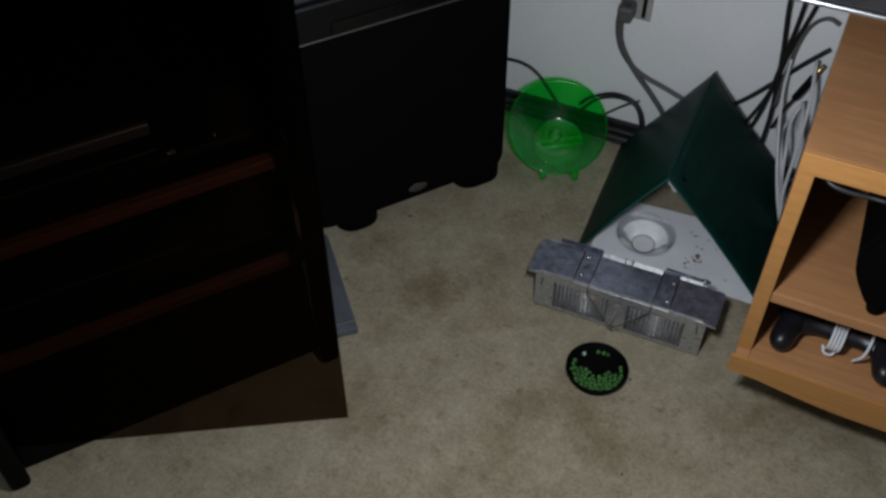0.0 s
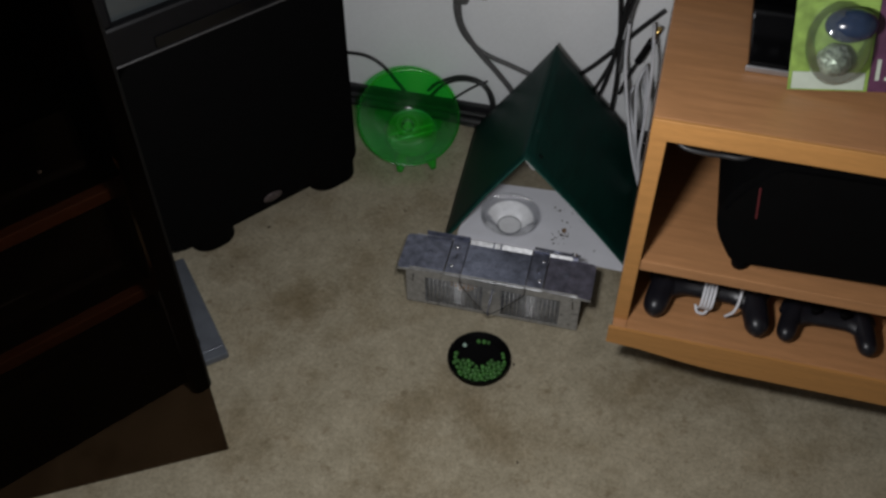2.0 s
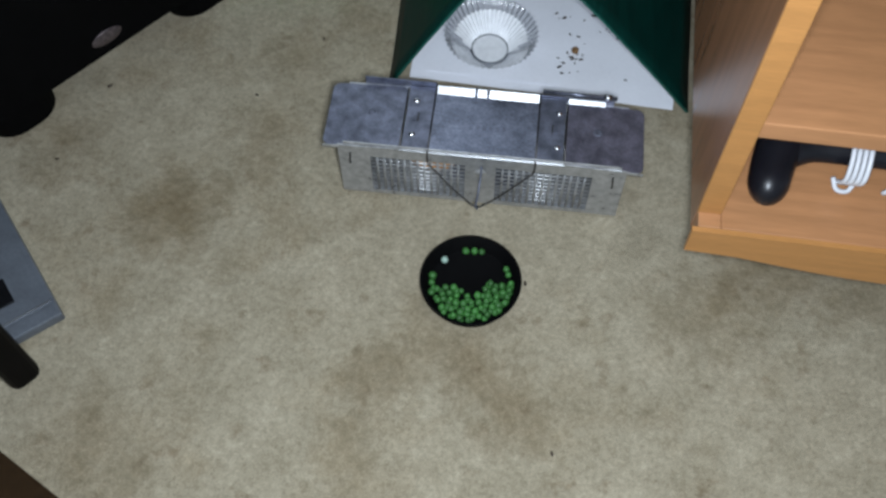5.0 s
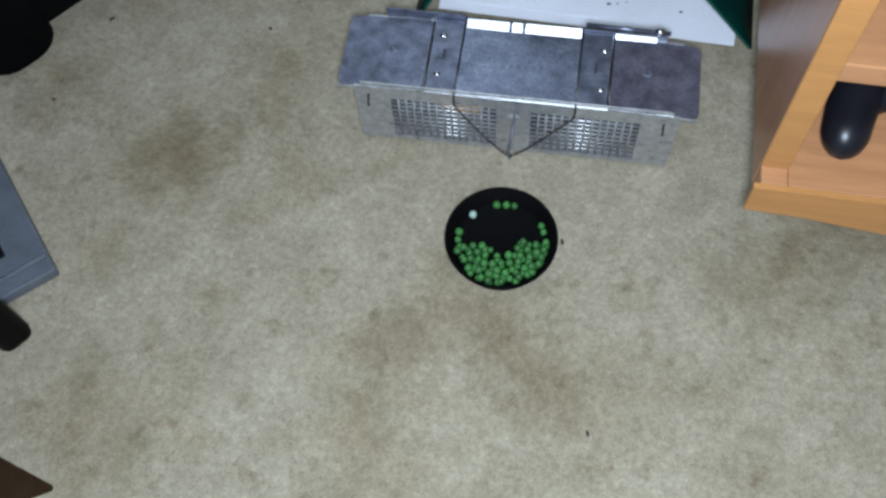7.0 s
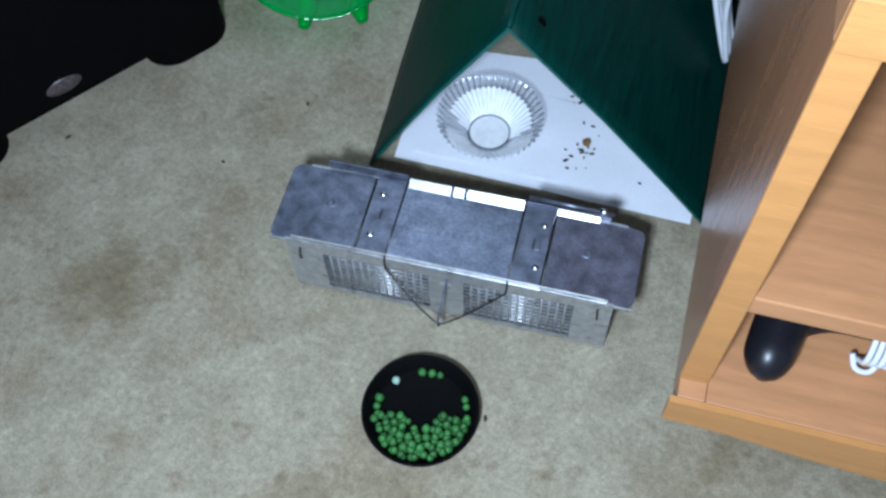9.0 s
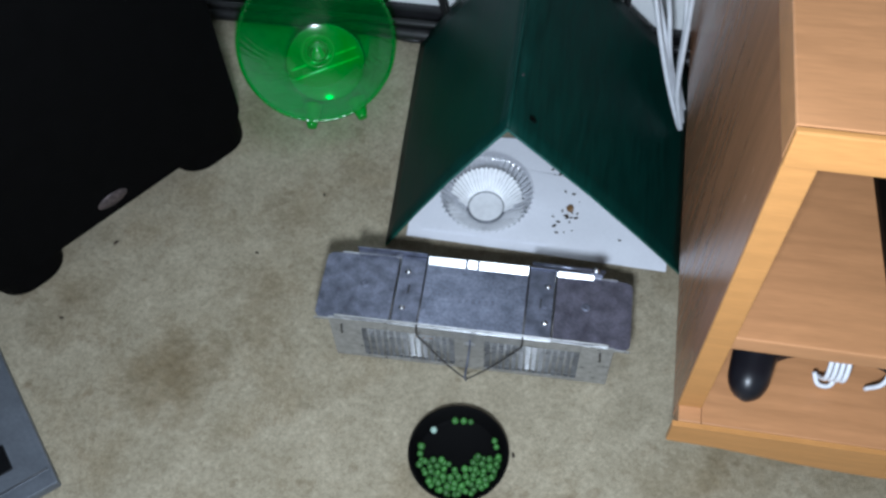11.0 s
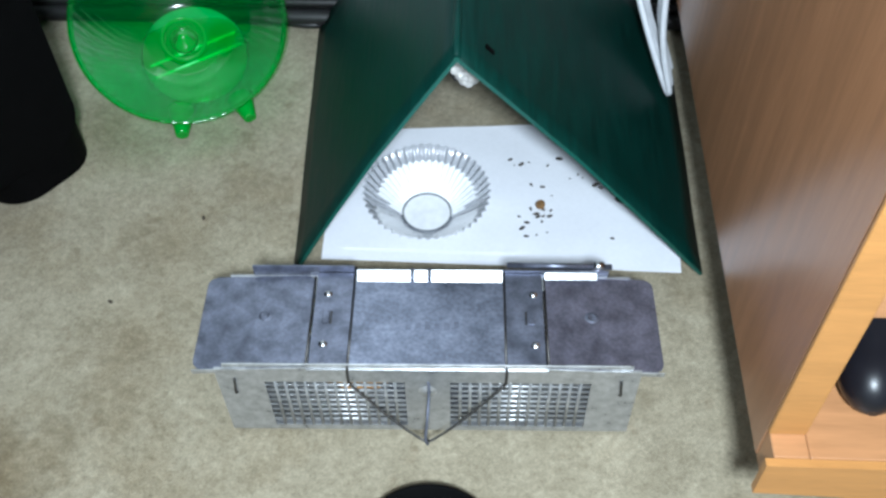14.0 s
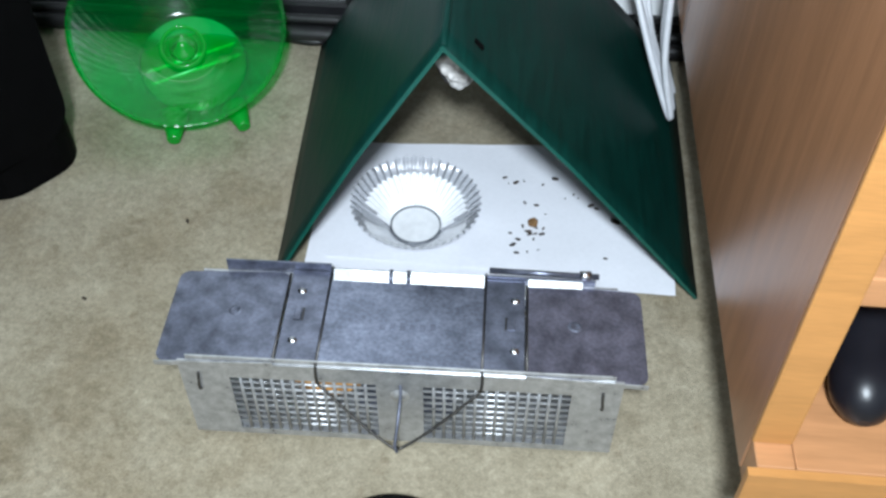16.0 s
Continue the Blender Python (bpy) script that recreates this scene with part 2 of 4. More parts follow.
M_CARD_WHITE = material("white_print", (0.42, 0.48, 0.40), 0.5, vary=0.1, scale=60)
M_NAVY = material("navy_plastic", (0.02, 0.035, 0.07), 0.2, vary=0.3, scale=60)
M_RED = material("dark_red_print", (0.09, 0.010, 0.014), 0.4, vary=0.2, scale=90)
M_RUBBER = material("grey_caster_wheel", (0.16, 0.15, 0.14), 0.6, vary=0.3, scale=80)
M_PLATE = material("outlet_plastic", (0.40, 0.39, 0.37), 0.4, vary=0.15, scale=60)
M_BADGE = material("badge_metal", (0.16, 0.13, 0.135), 0.35, metal=0.6, vary=0.5, scale=300)
M_GOLD = material("gold_plug", (0.6, 0.42, 0.15), 0.3, metal=1.0, vary=0.2, scale=200)
M_GLITTER = material("pale_green_glitter", (0.42, 0.50, 0.38), 0.35, metal=0.4, vary=0.7, scale=180)

# ---- mesh helpers ----


def part(name, bm, mat, parent=None, label=""):
    """Links a bmesh as one mesh object under its thing or part."""
    me = bpy.data.meshes.new(name)
    bm.to_mesh(me)
    bm.free()
    for one in mat if isinstance(mat, (list, tuple)) else [mat]:
        me.materials.append(one)
    ob = new(name, me)
    if parent:
        ob.parent = parent
    return tagged(ob, label)


def thing(name, m, label, category, group="", kind=""):
    ob = new(name)
    ob.empty_display_size = 0.02
    ob.matrix_world = m
    return tagged(ob, label, category, group, kind)


def block(lo, hi, bevel=0.0, seg=2, bm=None, m=None):
    """A box between two corners, with rounded edges, added to bm."""
    b = bmesh.new()
    bmesh.ops.create_cube(b, size=1.0)
    size, mid = [hi[i] - lo[i] for i in range(3)], [(hi[i] + lo[i]) / 2 for i in range(3)]
    bmesh.ops.transform(b, matrix=Matrix.Translation(mid) @ Matrix.Diagonal((*size, 1)), verts=b.verts)
    if bevel:
        bmesh.ops.bevel(b, geom=list(b.edges), offset=min(bevel, min(size) * 0.45), segments=seg, profile=0.5, affect="EDGES")
    if m is not None:
        bmesh.ops.transform(b, matrix=m, verts=b.verts)
    if bm is None:
        return b
    return merge(bm, b)


def merge(bm, b):
    me = bpy.data.meshes.new("joined")
    b.to_mesh(me)
    b.free()
    bm.from_mesh(me)
    bpy.data.meshes.remove(me)
    return bm


def spline(points, steps=8):
    """A smooth line through the points."""
    p = [Vector(q) for q in points]
    p = [2 * p[0] - p[1], *p, 2 * p[-1] - p[-2]]
    line = []
    for i in range(1, len(p) - 2):
        for k in range(steps):
            t = k / steps
            line.append(0.5 * (2 * p[i] + (p[i + 1] - p[i - 1]) * t + (2 * p[i - 1] - 5 * p[i] + 4 * p[i + 1] - p[i + 2]) * t * t
                               + (3 * p[i] - p[i - 1] - 3 * p[i + 1] + p[i + 2]) * t ** 3))
    return line + [p[-2]]


def tube(points, radius, sides=8, steps=8, bm=None, taper=None):
    """A round cord along a smooth line."""
    line = spline(points, steps) if steps > 1 else [Vector(q) for q in points]
    bm = bm or bmesh.new()
    rings, side = [], None
    for i, q in enumerate(line):
        ahead = (line[min(i + 1, len(line) - 1)] - line[max(i - 1, 0)]).normalized()
        side = ahead.orthogonal().normalized() if side is None else (side - ahead * side.dot(ahead)).normalized()
        up = ahead.cross(side)
        r = radius * (taper(i / (len(line) - 1)) if taper else 1)
        rings.append([bm.verts.new(q + r * (math.cos(a) * side + math.sin(a) * up)) for a in (2 * math.pi * k / sides for k in range(sides))])
    for a, b in zip(rings, rings[1:]):
        for k in range(sides):
            bm.faces.new((a[k], a[(k + 1) % sides], b[(k + 1) % sides], b[k])).smooth = True
    bm.faces.new(rings[0][::-1]), bm.faces.new(rings[-1])
    return bm


def lathe(profile, sides=64, flute=0, depth=0.0, start=0.0, ripple=None, bm=None, closed=False):
    """Turns a profile of (radius, height) round z; flute: waves round it, of that depth beyond the radius start."""
    bm = bm or bmesh.new()
    rings = []
    for r, z in profile:
        ring = []
        for k in range(sides):
            a = 2 * math.pi * k / sides
            w = depth * math.sin(flute * a) if flute and r > start else 0.0
            ring.append(bm.verts.new(((r + w) * math.cos(a), (r + w) * math.sin(a), z + (ripple(r, a) if ripple else 0))))
        rings.append(ring)
    pairs = list(zip(rings, rings[1:])) + ([(rings[-1], rings[0])] if closed else [])
    for a, b in pairs:
        for k in range(sides):
            bm.faces.new((a[k], a[(k + 1) % sides], b[(k + 1) % sides], b[k])).smooth = True
    return bm


def prism(outline, z0, z1, bm=None):
    """A flat outline in x and y raised from z0 to z1."""
    bm = bm or bmesh.new()
    low, top = [bm.verts.new((x, y, z0)) for x, y in outline], [bm.verts.new((x, y, z1)) for x, y in outline]
    n = len(outline)
    bm.faces.new(low[::-1]), bm.faces.new(top)
    for k in range(n):
        bm.faces.new((low[k], low[(k + 1) % n], top[(k + 1) % n], top[k]))
    bmesh.ops.recalc_face_normals(bm, faces=bm.faces)
    return bm


def rounded(x0, y0, x1, y1, r, seg=5):
    """The outline of a rectangle with round corners."""
    out = []
    for cx, cy, a0 in ((x1 - r, y0 + r, -90), (x1 - r, y1 - r, 0), (x0 + r, y1 - r, 90), (x0 + r, y0 + r, 180)):
        out += [(cx + r * math.cos(radians(a0 + 90 * k / seg)), cy + r * math.sin(radians(a0 + 90 * k / seg))) for k in range(seg + 1)]
    return out


# ---- the room ----
WALL_Y = 0.432
X0, X1, Y0, Z1 = -1.35, 2.2, -2.4, 2.4

bm = bmesh.new()
NX, NY = 240, 240
FX0, FX1, FY0, FY1 = X0, X1, Y0, WALL_Y
grid = [[bm.verts.new((FX0 + (FX1 - FX0) * i / NX, FY0 + (FY1 - FY0) * j / NY, 0)) for j in range(NY + 1)] for i in range(NX + 1)]
for row in grid:
    for v in row:
        v.co.z = 0.0014 * noise.noise(v.co * 30) + 0.0010 * noise.noise(v.co * 90) - 0.0022
for i in range(NX):
    for j in range(NY):
        bm.faces.new((grid[i][j], grid[i + 1][j], grid[i + 1][j + 1], grid[i][j + 1])).smooth = True
tagged(part("floor", bm, M_CARPET), "beige stained short-pile carpet floor", "floor", kind="structure")
tagged(part("wall_north", block((X0, WALL_Y, -0.02), (X1, WALL_Y + 0.1, Z1)), M_WALL), "unseen white rear wall that closes the room behind the cables", "wall", kind="structure")
# unseen walls and ceiling, added to shut out the world light and give bounce
tagged(part("wall_west", block((X0 - 0.1, Y0, -0.02), (X0, WALL_Y, Z1)), M_WALL), "unseen white side wall that closes the room", "wall", kind="structure")
tagged(part("wall_east", block((X1, Y0, -0.02), (X1 + 0.1, WALL_Y, Z1)), M_WALL), "unseen white side wall that closes the room", "wall", kind="structure")
tagged(part("wall_south", block((X0 - 0.1, Y0 - 0.1, -0.02), (X1 + 0.1, Y0, Z1)), M_WALL), "unseen white rear wall that closes the room", "wall", kind="structure")
tagged(part("ceiling", block((X0 - 0.1, Y0 - 0.1, Z1), (X1 + 0.1, WALL_Y + 0.1, Z1 + 0.1)), M_CEIL), "unseen white ceiling that closes the room", "ceiling", kind="structure")
tagged(part("baseboard", block((X0, WALL_Y - 0.012, 0), (X1, WALL_Y - 0.0005, 0.028), 0.003), M_BASE), "black vinyl baseboard along the white wall", "baseboard", kind="structure")

# ---- the oak television cabinet ----
CX0, CX1, CF, CB = 0.182, 1.03, -0.090, 0.405
cab = thing("tv_cabinet", pose(0, 0, 0), "oak-laminate television cabinet on casters with open shelves", "cabinet")
part("side_panel", block((CX0, CF, 0.1085), (CX0 + 0.018, CB, 0.4525), 0.0012), M_OAK_SIDE, cab)
part("side_panel", block((CX1 - 0.018, CF, 0.1085), (CX1, CB, 0.4525), 0.0012), M_OAK_SIDE, cab)
part("edge_band", block((CX0 - 0.0005, CF - 0.0035, 0.1373), (CX0 + 0.0185, CF - 0.0002, 0.4525), 0.001), M_OAK_EDGE, cab, "bright oak edge band")
part("edge_band", block((CX1 - 0.0185, CF - 0.0035, 0.1373), (CX1 + 0.0005, CF - 0.0002, 0.4525), 0.001), M_OAK_EDGE, cab, "bright oak edge band")
part("bottom_board", block((CX0 + 0.0185, CF - 0.016, 0.1085), (CX1 - 0.0185, CB, 0.137), 0.0008), M_OAK, cab)
for x0, x1 in ((CX0 + 0.0004, CX0 + 0.0183), (CX1 - 0.0183, CX1 - 0.0004)):
    part("front_foot", block((x0, CF - 0.016, 0.1085), (x1, CF - 0.0004, 0.137), 0.0008), M_OAK, cab)
rail = [(CX0 - 0.004, 0.1365), (CX0 - 0.004, 0.106), (CX0 + 0.030, 0.1045)]
rail += [(CX0 + 0.040 + 0.13 * k / 10, 0.104 - 0.0135 * math.sin(math.pi / 2 * k / 10)) for k in range(11)]
rail += [(CX1 - 0.170 + 0.13 * k / 10, 0.104 - 0.0135 * math.cos(math.pi / 2 * k / 10)) for k in range(11)]
rail += [(CX1 - 0.030, 0.1045), (CX1 + 0.004, 0.106), (CX1 + 0.004, 0.1365)]
apron = prism(rail, 0, 0.0045)
bmesh.ops.transform(apron, matrix=Matrix.Translation((0, CF - 0.0163, 0)) @ Matrix.Rotation(radians(90), 4, "X"), verts=apron.verts)
part("bottom_rail", apron, M_OAK_EDGE, cab, "oak front rail bowed downwards in the middle")
part("shelf", block((CX0 + 0.0185, CF + 0.0005, 0.235), (CX1 - 0.0185, CB - 0.02, 0.252), 0.001), M_OAK, cab)
part("top_board", block((CX0 - 0.001, CF - 0.0010, 0.4530), (CX1 + 0.014, CB + 0.01, 0.4815), 0.0012), M_OAK, cab)
part("top_rail", block((CX0 - 0.001, CF - 0.006, 0.4528), (CX1 + 0.014, CF - 0.0012, 0.4817), 0.0012), M_OAK_EDGE, cab, "bright oak front rail of the top")
part("back_panel", block((CX0 + 0.0185, CB - 0.012, 0.1375), (CX1 - 0.0185, CB - 0.006, 0.4525)), M_OAK, cab)
for x in (0.236, CX1 - 0.055):
    for y in (0.03, CB - 0.06):
        wheel = part("caster", tube([(x - 0.011, y, 0.0235), (x + 0.011, y, 0.0235)], 0.0235, 20, 1), M_RUBBER, cab, "grey plastic caster")
        part("caster_fork", block((x - 0.016, y - 0.012, 0.03), (x + 0.016, y + 0.014, 0.108), 0.005), M_RUBBER, wheel)


def game_pad(m, corded):
    """A two-handled game controller that lies with its handles to the front."""
    pad = thing("game_controller", m, "black wireless game controller " + ("with white cord wound round it" if corded else "lying on the oak bottom shelf"), "controller", "controllers on the shelf")
    bm = bmesh.new()
    rows = []
    N = 26
    for i in range(N + 1):
        s = -1 + 2 * i / N
        x = 0.079 * s
        grip = math.exp(-((abs(s) - 0.76) / 0.23) ** 2)
        front = -0.027 - 0.014 * grip * (1 if abs(s) > 0.45 else max(0, (abs(s) - 0.2) / 0.25))
        back = 0.036 + 0.006 * math.cos(s * 2.2) - 0.014 * max(0, abs(s) - 0.8) / 0.2
        edge = math.sqrt(max(0.0, 1 - (max(0, abs(s) - 0.55) / 0.45) ** 2.4))
        mid, half = (front + back) / 2, (back - front) / 2 * max(0.12, edge)
        ring = []
        for k in range(14):
            a = 2 * math.pi * k / 14
            y = mid + half * math.cos(a)
            drop = 0.010 * max(0, (-0.02 - y) / 0.05)
            ring.append(bm.verts.new((x, y, 0.024 - drop + (0.017 * max(0.25, edge)) * math.sin(a) * (1 - 0.2 * abs(math.cos(a))))))
        rows.append(ring)
    for a, b in zip(rows, rows[1:]):
        for k in range(14):
            bm.faces.new((a[k], a[(k + 1) % 14], b[(k + 1) % 14], b[k])).smooth = True
    bm.faces.new(rows[0][::-1]), bm.faces.new(rows[-1])
    body = part("shell", bm, M_PAD, pad)
    for s in (-1, 1):
        # a long round handle that points forward and outward
        part("handle", tube([(0.048 * s, 0.018, 0.0265), (0.055 * s, -0.006, 0.0245), (0.0630 * s, -0.036, 0.0195), (0.0685 * s, -0.068, 0.0155)], 0.0186, 20, 10,
                            taper=lambda f: (1.08 - 0.26 * f) * math.sqrt(max(0.03, 1 - (max(0, f - 0.80) / 0.20) ** 2))), M_PAD, pad)
        part("thumb_stick", lathe([(0.0, 0.013), (0.008, 0.0135), (0.010, 0.011), (0.007, 0.006), (0.006, 0.0)], 16), M_BLACK_SOFT, pad).matrix_local = pose(0.024 * s, -0.012, 0.036)
        part("pad_button", lathe([(0.0, 0.004), (0.010, 0.0035), (0.011, 0.0)], 16), M_BLACK, pad).matrix_local = pose(0.052 * s, 0.010, 0.040)
        part("trigger", block((0.036 * s - 0.012, 0.036, 0.012), (0.036 * s + 0.012, 0.05, 0.034), 0.005), M_BLACK, pad)
    if corded:
        for k in range(4):
            x = -0.004 + 0.0045 * k
            part("cord_turn", tube([(x, 0.046, 0.03), (x - 0.002, 0.02, 0.047), (x - 0.002, -0.020, 0.0435), (x - 0.004, -0.0425, 0.026), (x - 0.006, -0.034, 0.008)], 0.0020, 7, 7), M_WHITE_CORD, pad, "white cord")
        part("cord_turn", tube([(0.034, 0.04, 0.03), (0.036, 0.01, 0.047), (0.040, -0.022, 0.043), (0.036, -0.040, 0.024), (0.026, -0.040, 0.008)], 0.0020, 7, 7), M_WHITE_CORD, pad, "white cord")
        part("cord_end", tube([(-0.014, -0.034, 0.014), (-0.010, -0.041, 0.008), (-0.001, -0.041, 0.007), (0.004, -0.034, 0.012)], 0.0020, 7, 7), M_WHITE_CORD, pad, "white cord")
    return pad


game_pad(pose(0.298, -0.021, 0.1375, 0, 0, 0), True)
game_pad(pose(0.452, -0.032, 0.1375, 0, 0, 1) @ Matrix.Scale(0.77, 4), False)

box = thing("game_console", pose(0.297, -0.080, 0.2525, 0, 0, 2), "black game console with dark red side print on the shelf", "console")
outline = [(0.014, 0.018), (0.342, 0.018)] + [(0.352 + 0.014 * math.sin(math.pi * k / 10), 0.024 + 0.152 * k / 10) for k in range(11)] + [(0.338, 0.182), (0.030, 0.182)]
outline += [(0.020 - 0.014 * k / 10 - 0.034 * math.sin(math.pi * k / 10), 0.176 - 0.152 * k / 10) for k in range(11)]
for name, inset, y0, y1 in (("body", 0.0, 0.0, 0.26), ("front_bezel", 0.006, -0.005, -0.0002)):
    shell = prism([(x + inset * (1 if x < 0.18 else -1), z + inset * (1 if z < 0.1 else -1)) for x, z in outline], -y1, -y0)
    bmesh.ops.transform(shell, matrix=Matrix.Rotation(radians(90), 4, "X"), verts=shell.verts)
    part(name, shell, M_BLACK_SOFT, box)
for x in (0.023, 0.33):
    for y in (0.014, 0.24):
        part("foot", lathe([(0.0, 0.0), (0.0095, 0.0), (0.011, 0.004), (0.011, 0.0185), (0.0, 0.0185)], 16), M_BLACK_SOFT, box, "round rubber foot").matrix_local = pose(x, y, 0)
part("red_line", block((-0.0012, -0.0062, -0.024), (0.0012, -0.0051, 0.024), 0.0004), M_RED, box, "thin dark red printed line").matrix_local = pose(0.018, 0, 0.124, 0, -7, 0)
tagged(part("power_cord", tube([(0.33, 0.02, 0.430), (0.30, -0.044, 0.412), (0.265, -0.050, 0.408), (0.228, -0.050, 0.409), (0.2145, -0.042, 0.413), (0.232, -0.034, 0.419), (0.275, -0.026, 0.422), (0.34, 0.06, 0.430)], 0.0034), M_CORD), "loop of black cord over the console", "cord")

# ---- on the cabinet: television and a blister pack ----
tv = thing("flat_television", pose(0.018, 0.002, 0.0245), "black flat-screen television with silver lower edge", "television")
part("casing", block((0.036, 0.162, 0.487), (0.79, 0.20, 0.95), 0.006), M_BLACK, tv)
part("bezel", block((0.034, 0.150, 0.5275), (0.792, 0.1615, 0.955), 0.004), M_GLOSS, tv, "glossy black bezel")
part("lower_bezel", block((0.034, 0.149, 0.492), (0.792, 0.1615, 0.527), 0.004), M_SLATE, tv, "slate grey lower bezel")
part("screen", block((0.066, 0.1475, 0.535), (0.760, 0.1496, 0.93)), M_GLOSS, tv, "dark glass screen")
part("silver_strip", block((0.034, 0.1465, 0.485), (0.792, 0.1605, 0.4915), 0.002), M_SILVER, tv, "silver strip")
for k, (x, w) in enumerate(((0.262, 0.022), (0.290, 0.016), (0.312, 0.016), (0.345, 0.034))):
    part("logo_bar", block((x, 0.1466, 0.5395), (x + 0.7 * w, 0.1474, 0.5435)), M_SILVER, tv, "small silver print")
part("stand_neck", block((0.37, 0.12, 0.468), (0.46, 0.165, 0.53), 0.006), M_BLACK, tv)
stand = part("stand_base", block((0.255, 0.013, 0.4595), (0.575, 0.20, 0.469), 0.003), M_GLOSS, tv, "glossy black stand base")
part("stand_edge", block((0.253, 0.0095, 0.4585), (0.577, 0.0128, 0.4665), 0.0015), M_SILVER, stand, "silver front edge of the base")

pack = thing("blister_pack", pose(0.318, -0.010, 0.4830, 78, 0, 0) @ Matrix.Rotation(radians(8), 4, "Z"), "lime green and purple blister pack leaning on the television base", "package")
part("card", block((0, 0, -0.001), (0.082, 0.122, 0), 0.0004), M_CARD_GREEN, pack)
part("card_panel", block((0.0825, 0, -0.001), (0.150, 0.122, 0.0004), 0.0004), M_CARD_PURPLE, pack, "dark purple printed panel")
part("white_patch", block((0.004, 0.002, 0.0003), (0.078, 0.022, 0.0007)), M_CARD_WHITE, pack, "white print")
part("print_bar", block((0.088, 0.014, 0.0008), (0.092, 0.038, 0.0012)), M_CARD_WHITE, pack, "white print")
part("print_bar", block((0.097, 0.014, 0.0008), (0.118, 0.018, 0.0012)), M_CARD_WHITE, pack, "white print")
dome = lathe([(0.037, 0.0), (0.036, 0.010), (0.030, 0.022), (0.018, 0.028), (0.0, 0.030)], 28)
bmesh.ops.transform(dome, matrix=Matrix.Diagonal((0.9, 1.25, 1, 1)), verts=dome.verts)
part("blister", dome, M_BLISTER, pack, "clear plastic blister").matrix_local = pose(0.046, 0.056, 0.0008)
ball = bmesh.new()
bmesh.ops.create_uvsphere(ball, u_segments=20, v_segments=12, radius=0.023)
bmesh.ops.transform(ball, matrix=Matrix.Diagonal((1.15, 0.8, 0.8, 1)), verts=ball.verts)
for f in ball.faces:
    f.smooth = True
part("navy_cap", ball, M_NAVY, pack, "dark blue plastic cap").matrix_local = pose(0.055, 0.080, 0.012)
ball = bmesh.new()
bmesh.ops.create_icosphere(ball, subdivisions=3, radius=0.017)
for v in ball.verts:
    v.co *= 1 + 0.18 * noise.noise(v.co * 160)
part("glitter_filling", ball, M_GLITTER, pack, "pale green glitter filling").matrix_local = pose(0.043, 0.040, 0.010)

# ---- the steel live trap ----
TH = 0.078
trap = thing("live_trap", pose(0.0022, 0.0138, 0, 0, 0, 1.4) @ Matrix.Diagonal((1, 0.91, 1, 1)), "galvanised steel live mouse trap with two raised doors", "animal trap")
part("floor_plate", block((-0.130, -0.0402, 0.001), (0.130, 0.037, 0.0025)), M_ZINC, trap)


def trap_side(y, name):
    """A side sheet with two wire-mesh windows."""
    t = 0.0009
    side = part(name, block((-0.014, y - t, 0.0026), (0.014, y + t, TH - 0.002)), M_ZINC, trap)
    for x0, x1, z0, z1 in ((-0.130, -0.101, 0.0026, TH - 0.002), (0.101, 0.130, 0.0026, TH - 0.002)):
        part("end_strip", block((x0, y - t, z0), (x1, y + t, z1)), M_ZINC, side)
    for x0, x1 in ((-0.1009, -0.0141), (0.0141, 0.1009)):
        part("low_strip", block((x0, y - t, 0.0026), (x1, y + t, 0.008)), M_ZINC, side)
        part("high_strip", block((x0, y - t, 0.062), (x1, y + t, TH - 0.002)), M_ZINC, side)
    for x0, x1 in ((-0.101, -0.014), (0.014, 0.101)):
        bm = bmesh.new()
        for k in range(1, 14):
            x = x0 + (x1 - x0) * k / 14
            tube([(x, y, 0.008), (x, y, 0.062)], 0.0011, 5, 1, bm)
        for k in range(1, 9):
            z = 0.008 + 0.054 * k / 9
            tube([(x0, y + 0.0009, z), (x1, y + 0.0009, z)], 0.0011, 5, 1, bm)
        tagged(part("wire_mesh", bm, M_ZINC, side, "welded wire mesh window"), kind="stuff")
    return side


trap_side(-0.0405, "front_side")
trap_side(0.0372, "back_side")
part("roof_plate", block((-0.0475, -0.0385, TH), (0.0475, 0.030, TH + 0.0012), 0.0004), M_ROOF, trap)
for k, x in enumerate((-0.014, -0.008, -0.002, 0.004, 0.010, 0.016)):
    part("stamp_bar", block((x, -0.011 + 0.001 * (k % 2), TH + 0.0011), (x + 0.0035, -0.006 + 0.001 * (k % 3), TH + 0.0013)), M_GALV, trap, "worn stamped mark")
part("roof_lip", block((-0.0475, 0.0305, TH - 0.004), (0.0475, 0.0405, TH + 0.0002), 0.0006, 1, None, Matrix.Translation((0, 0.035, TH)) @ Matrix.Rotation(radians(31), 4, "X") @ Matrix.Translation((0, -0.035, -TH))), M_ZINC, trap, "bright folded rear lip")
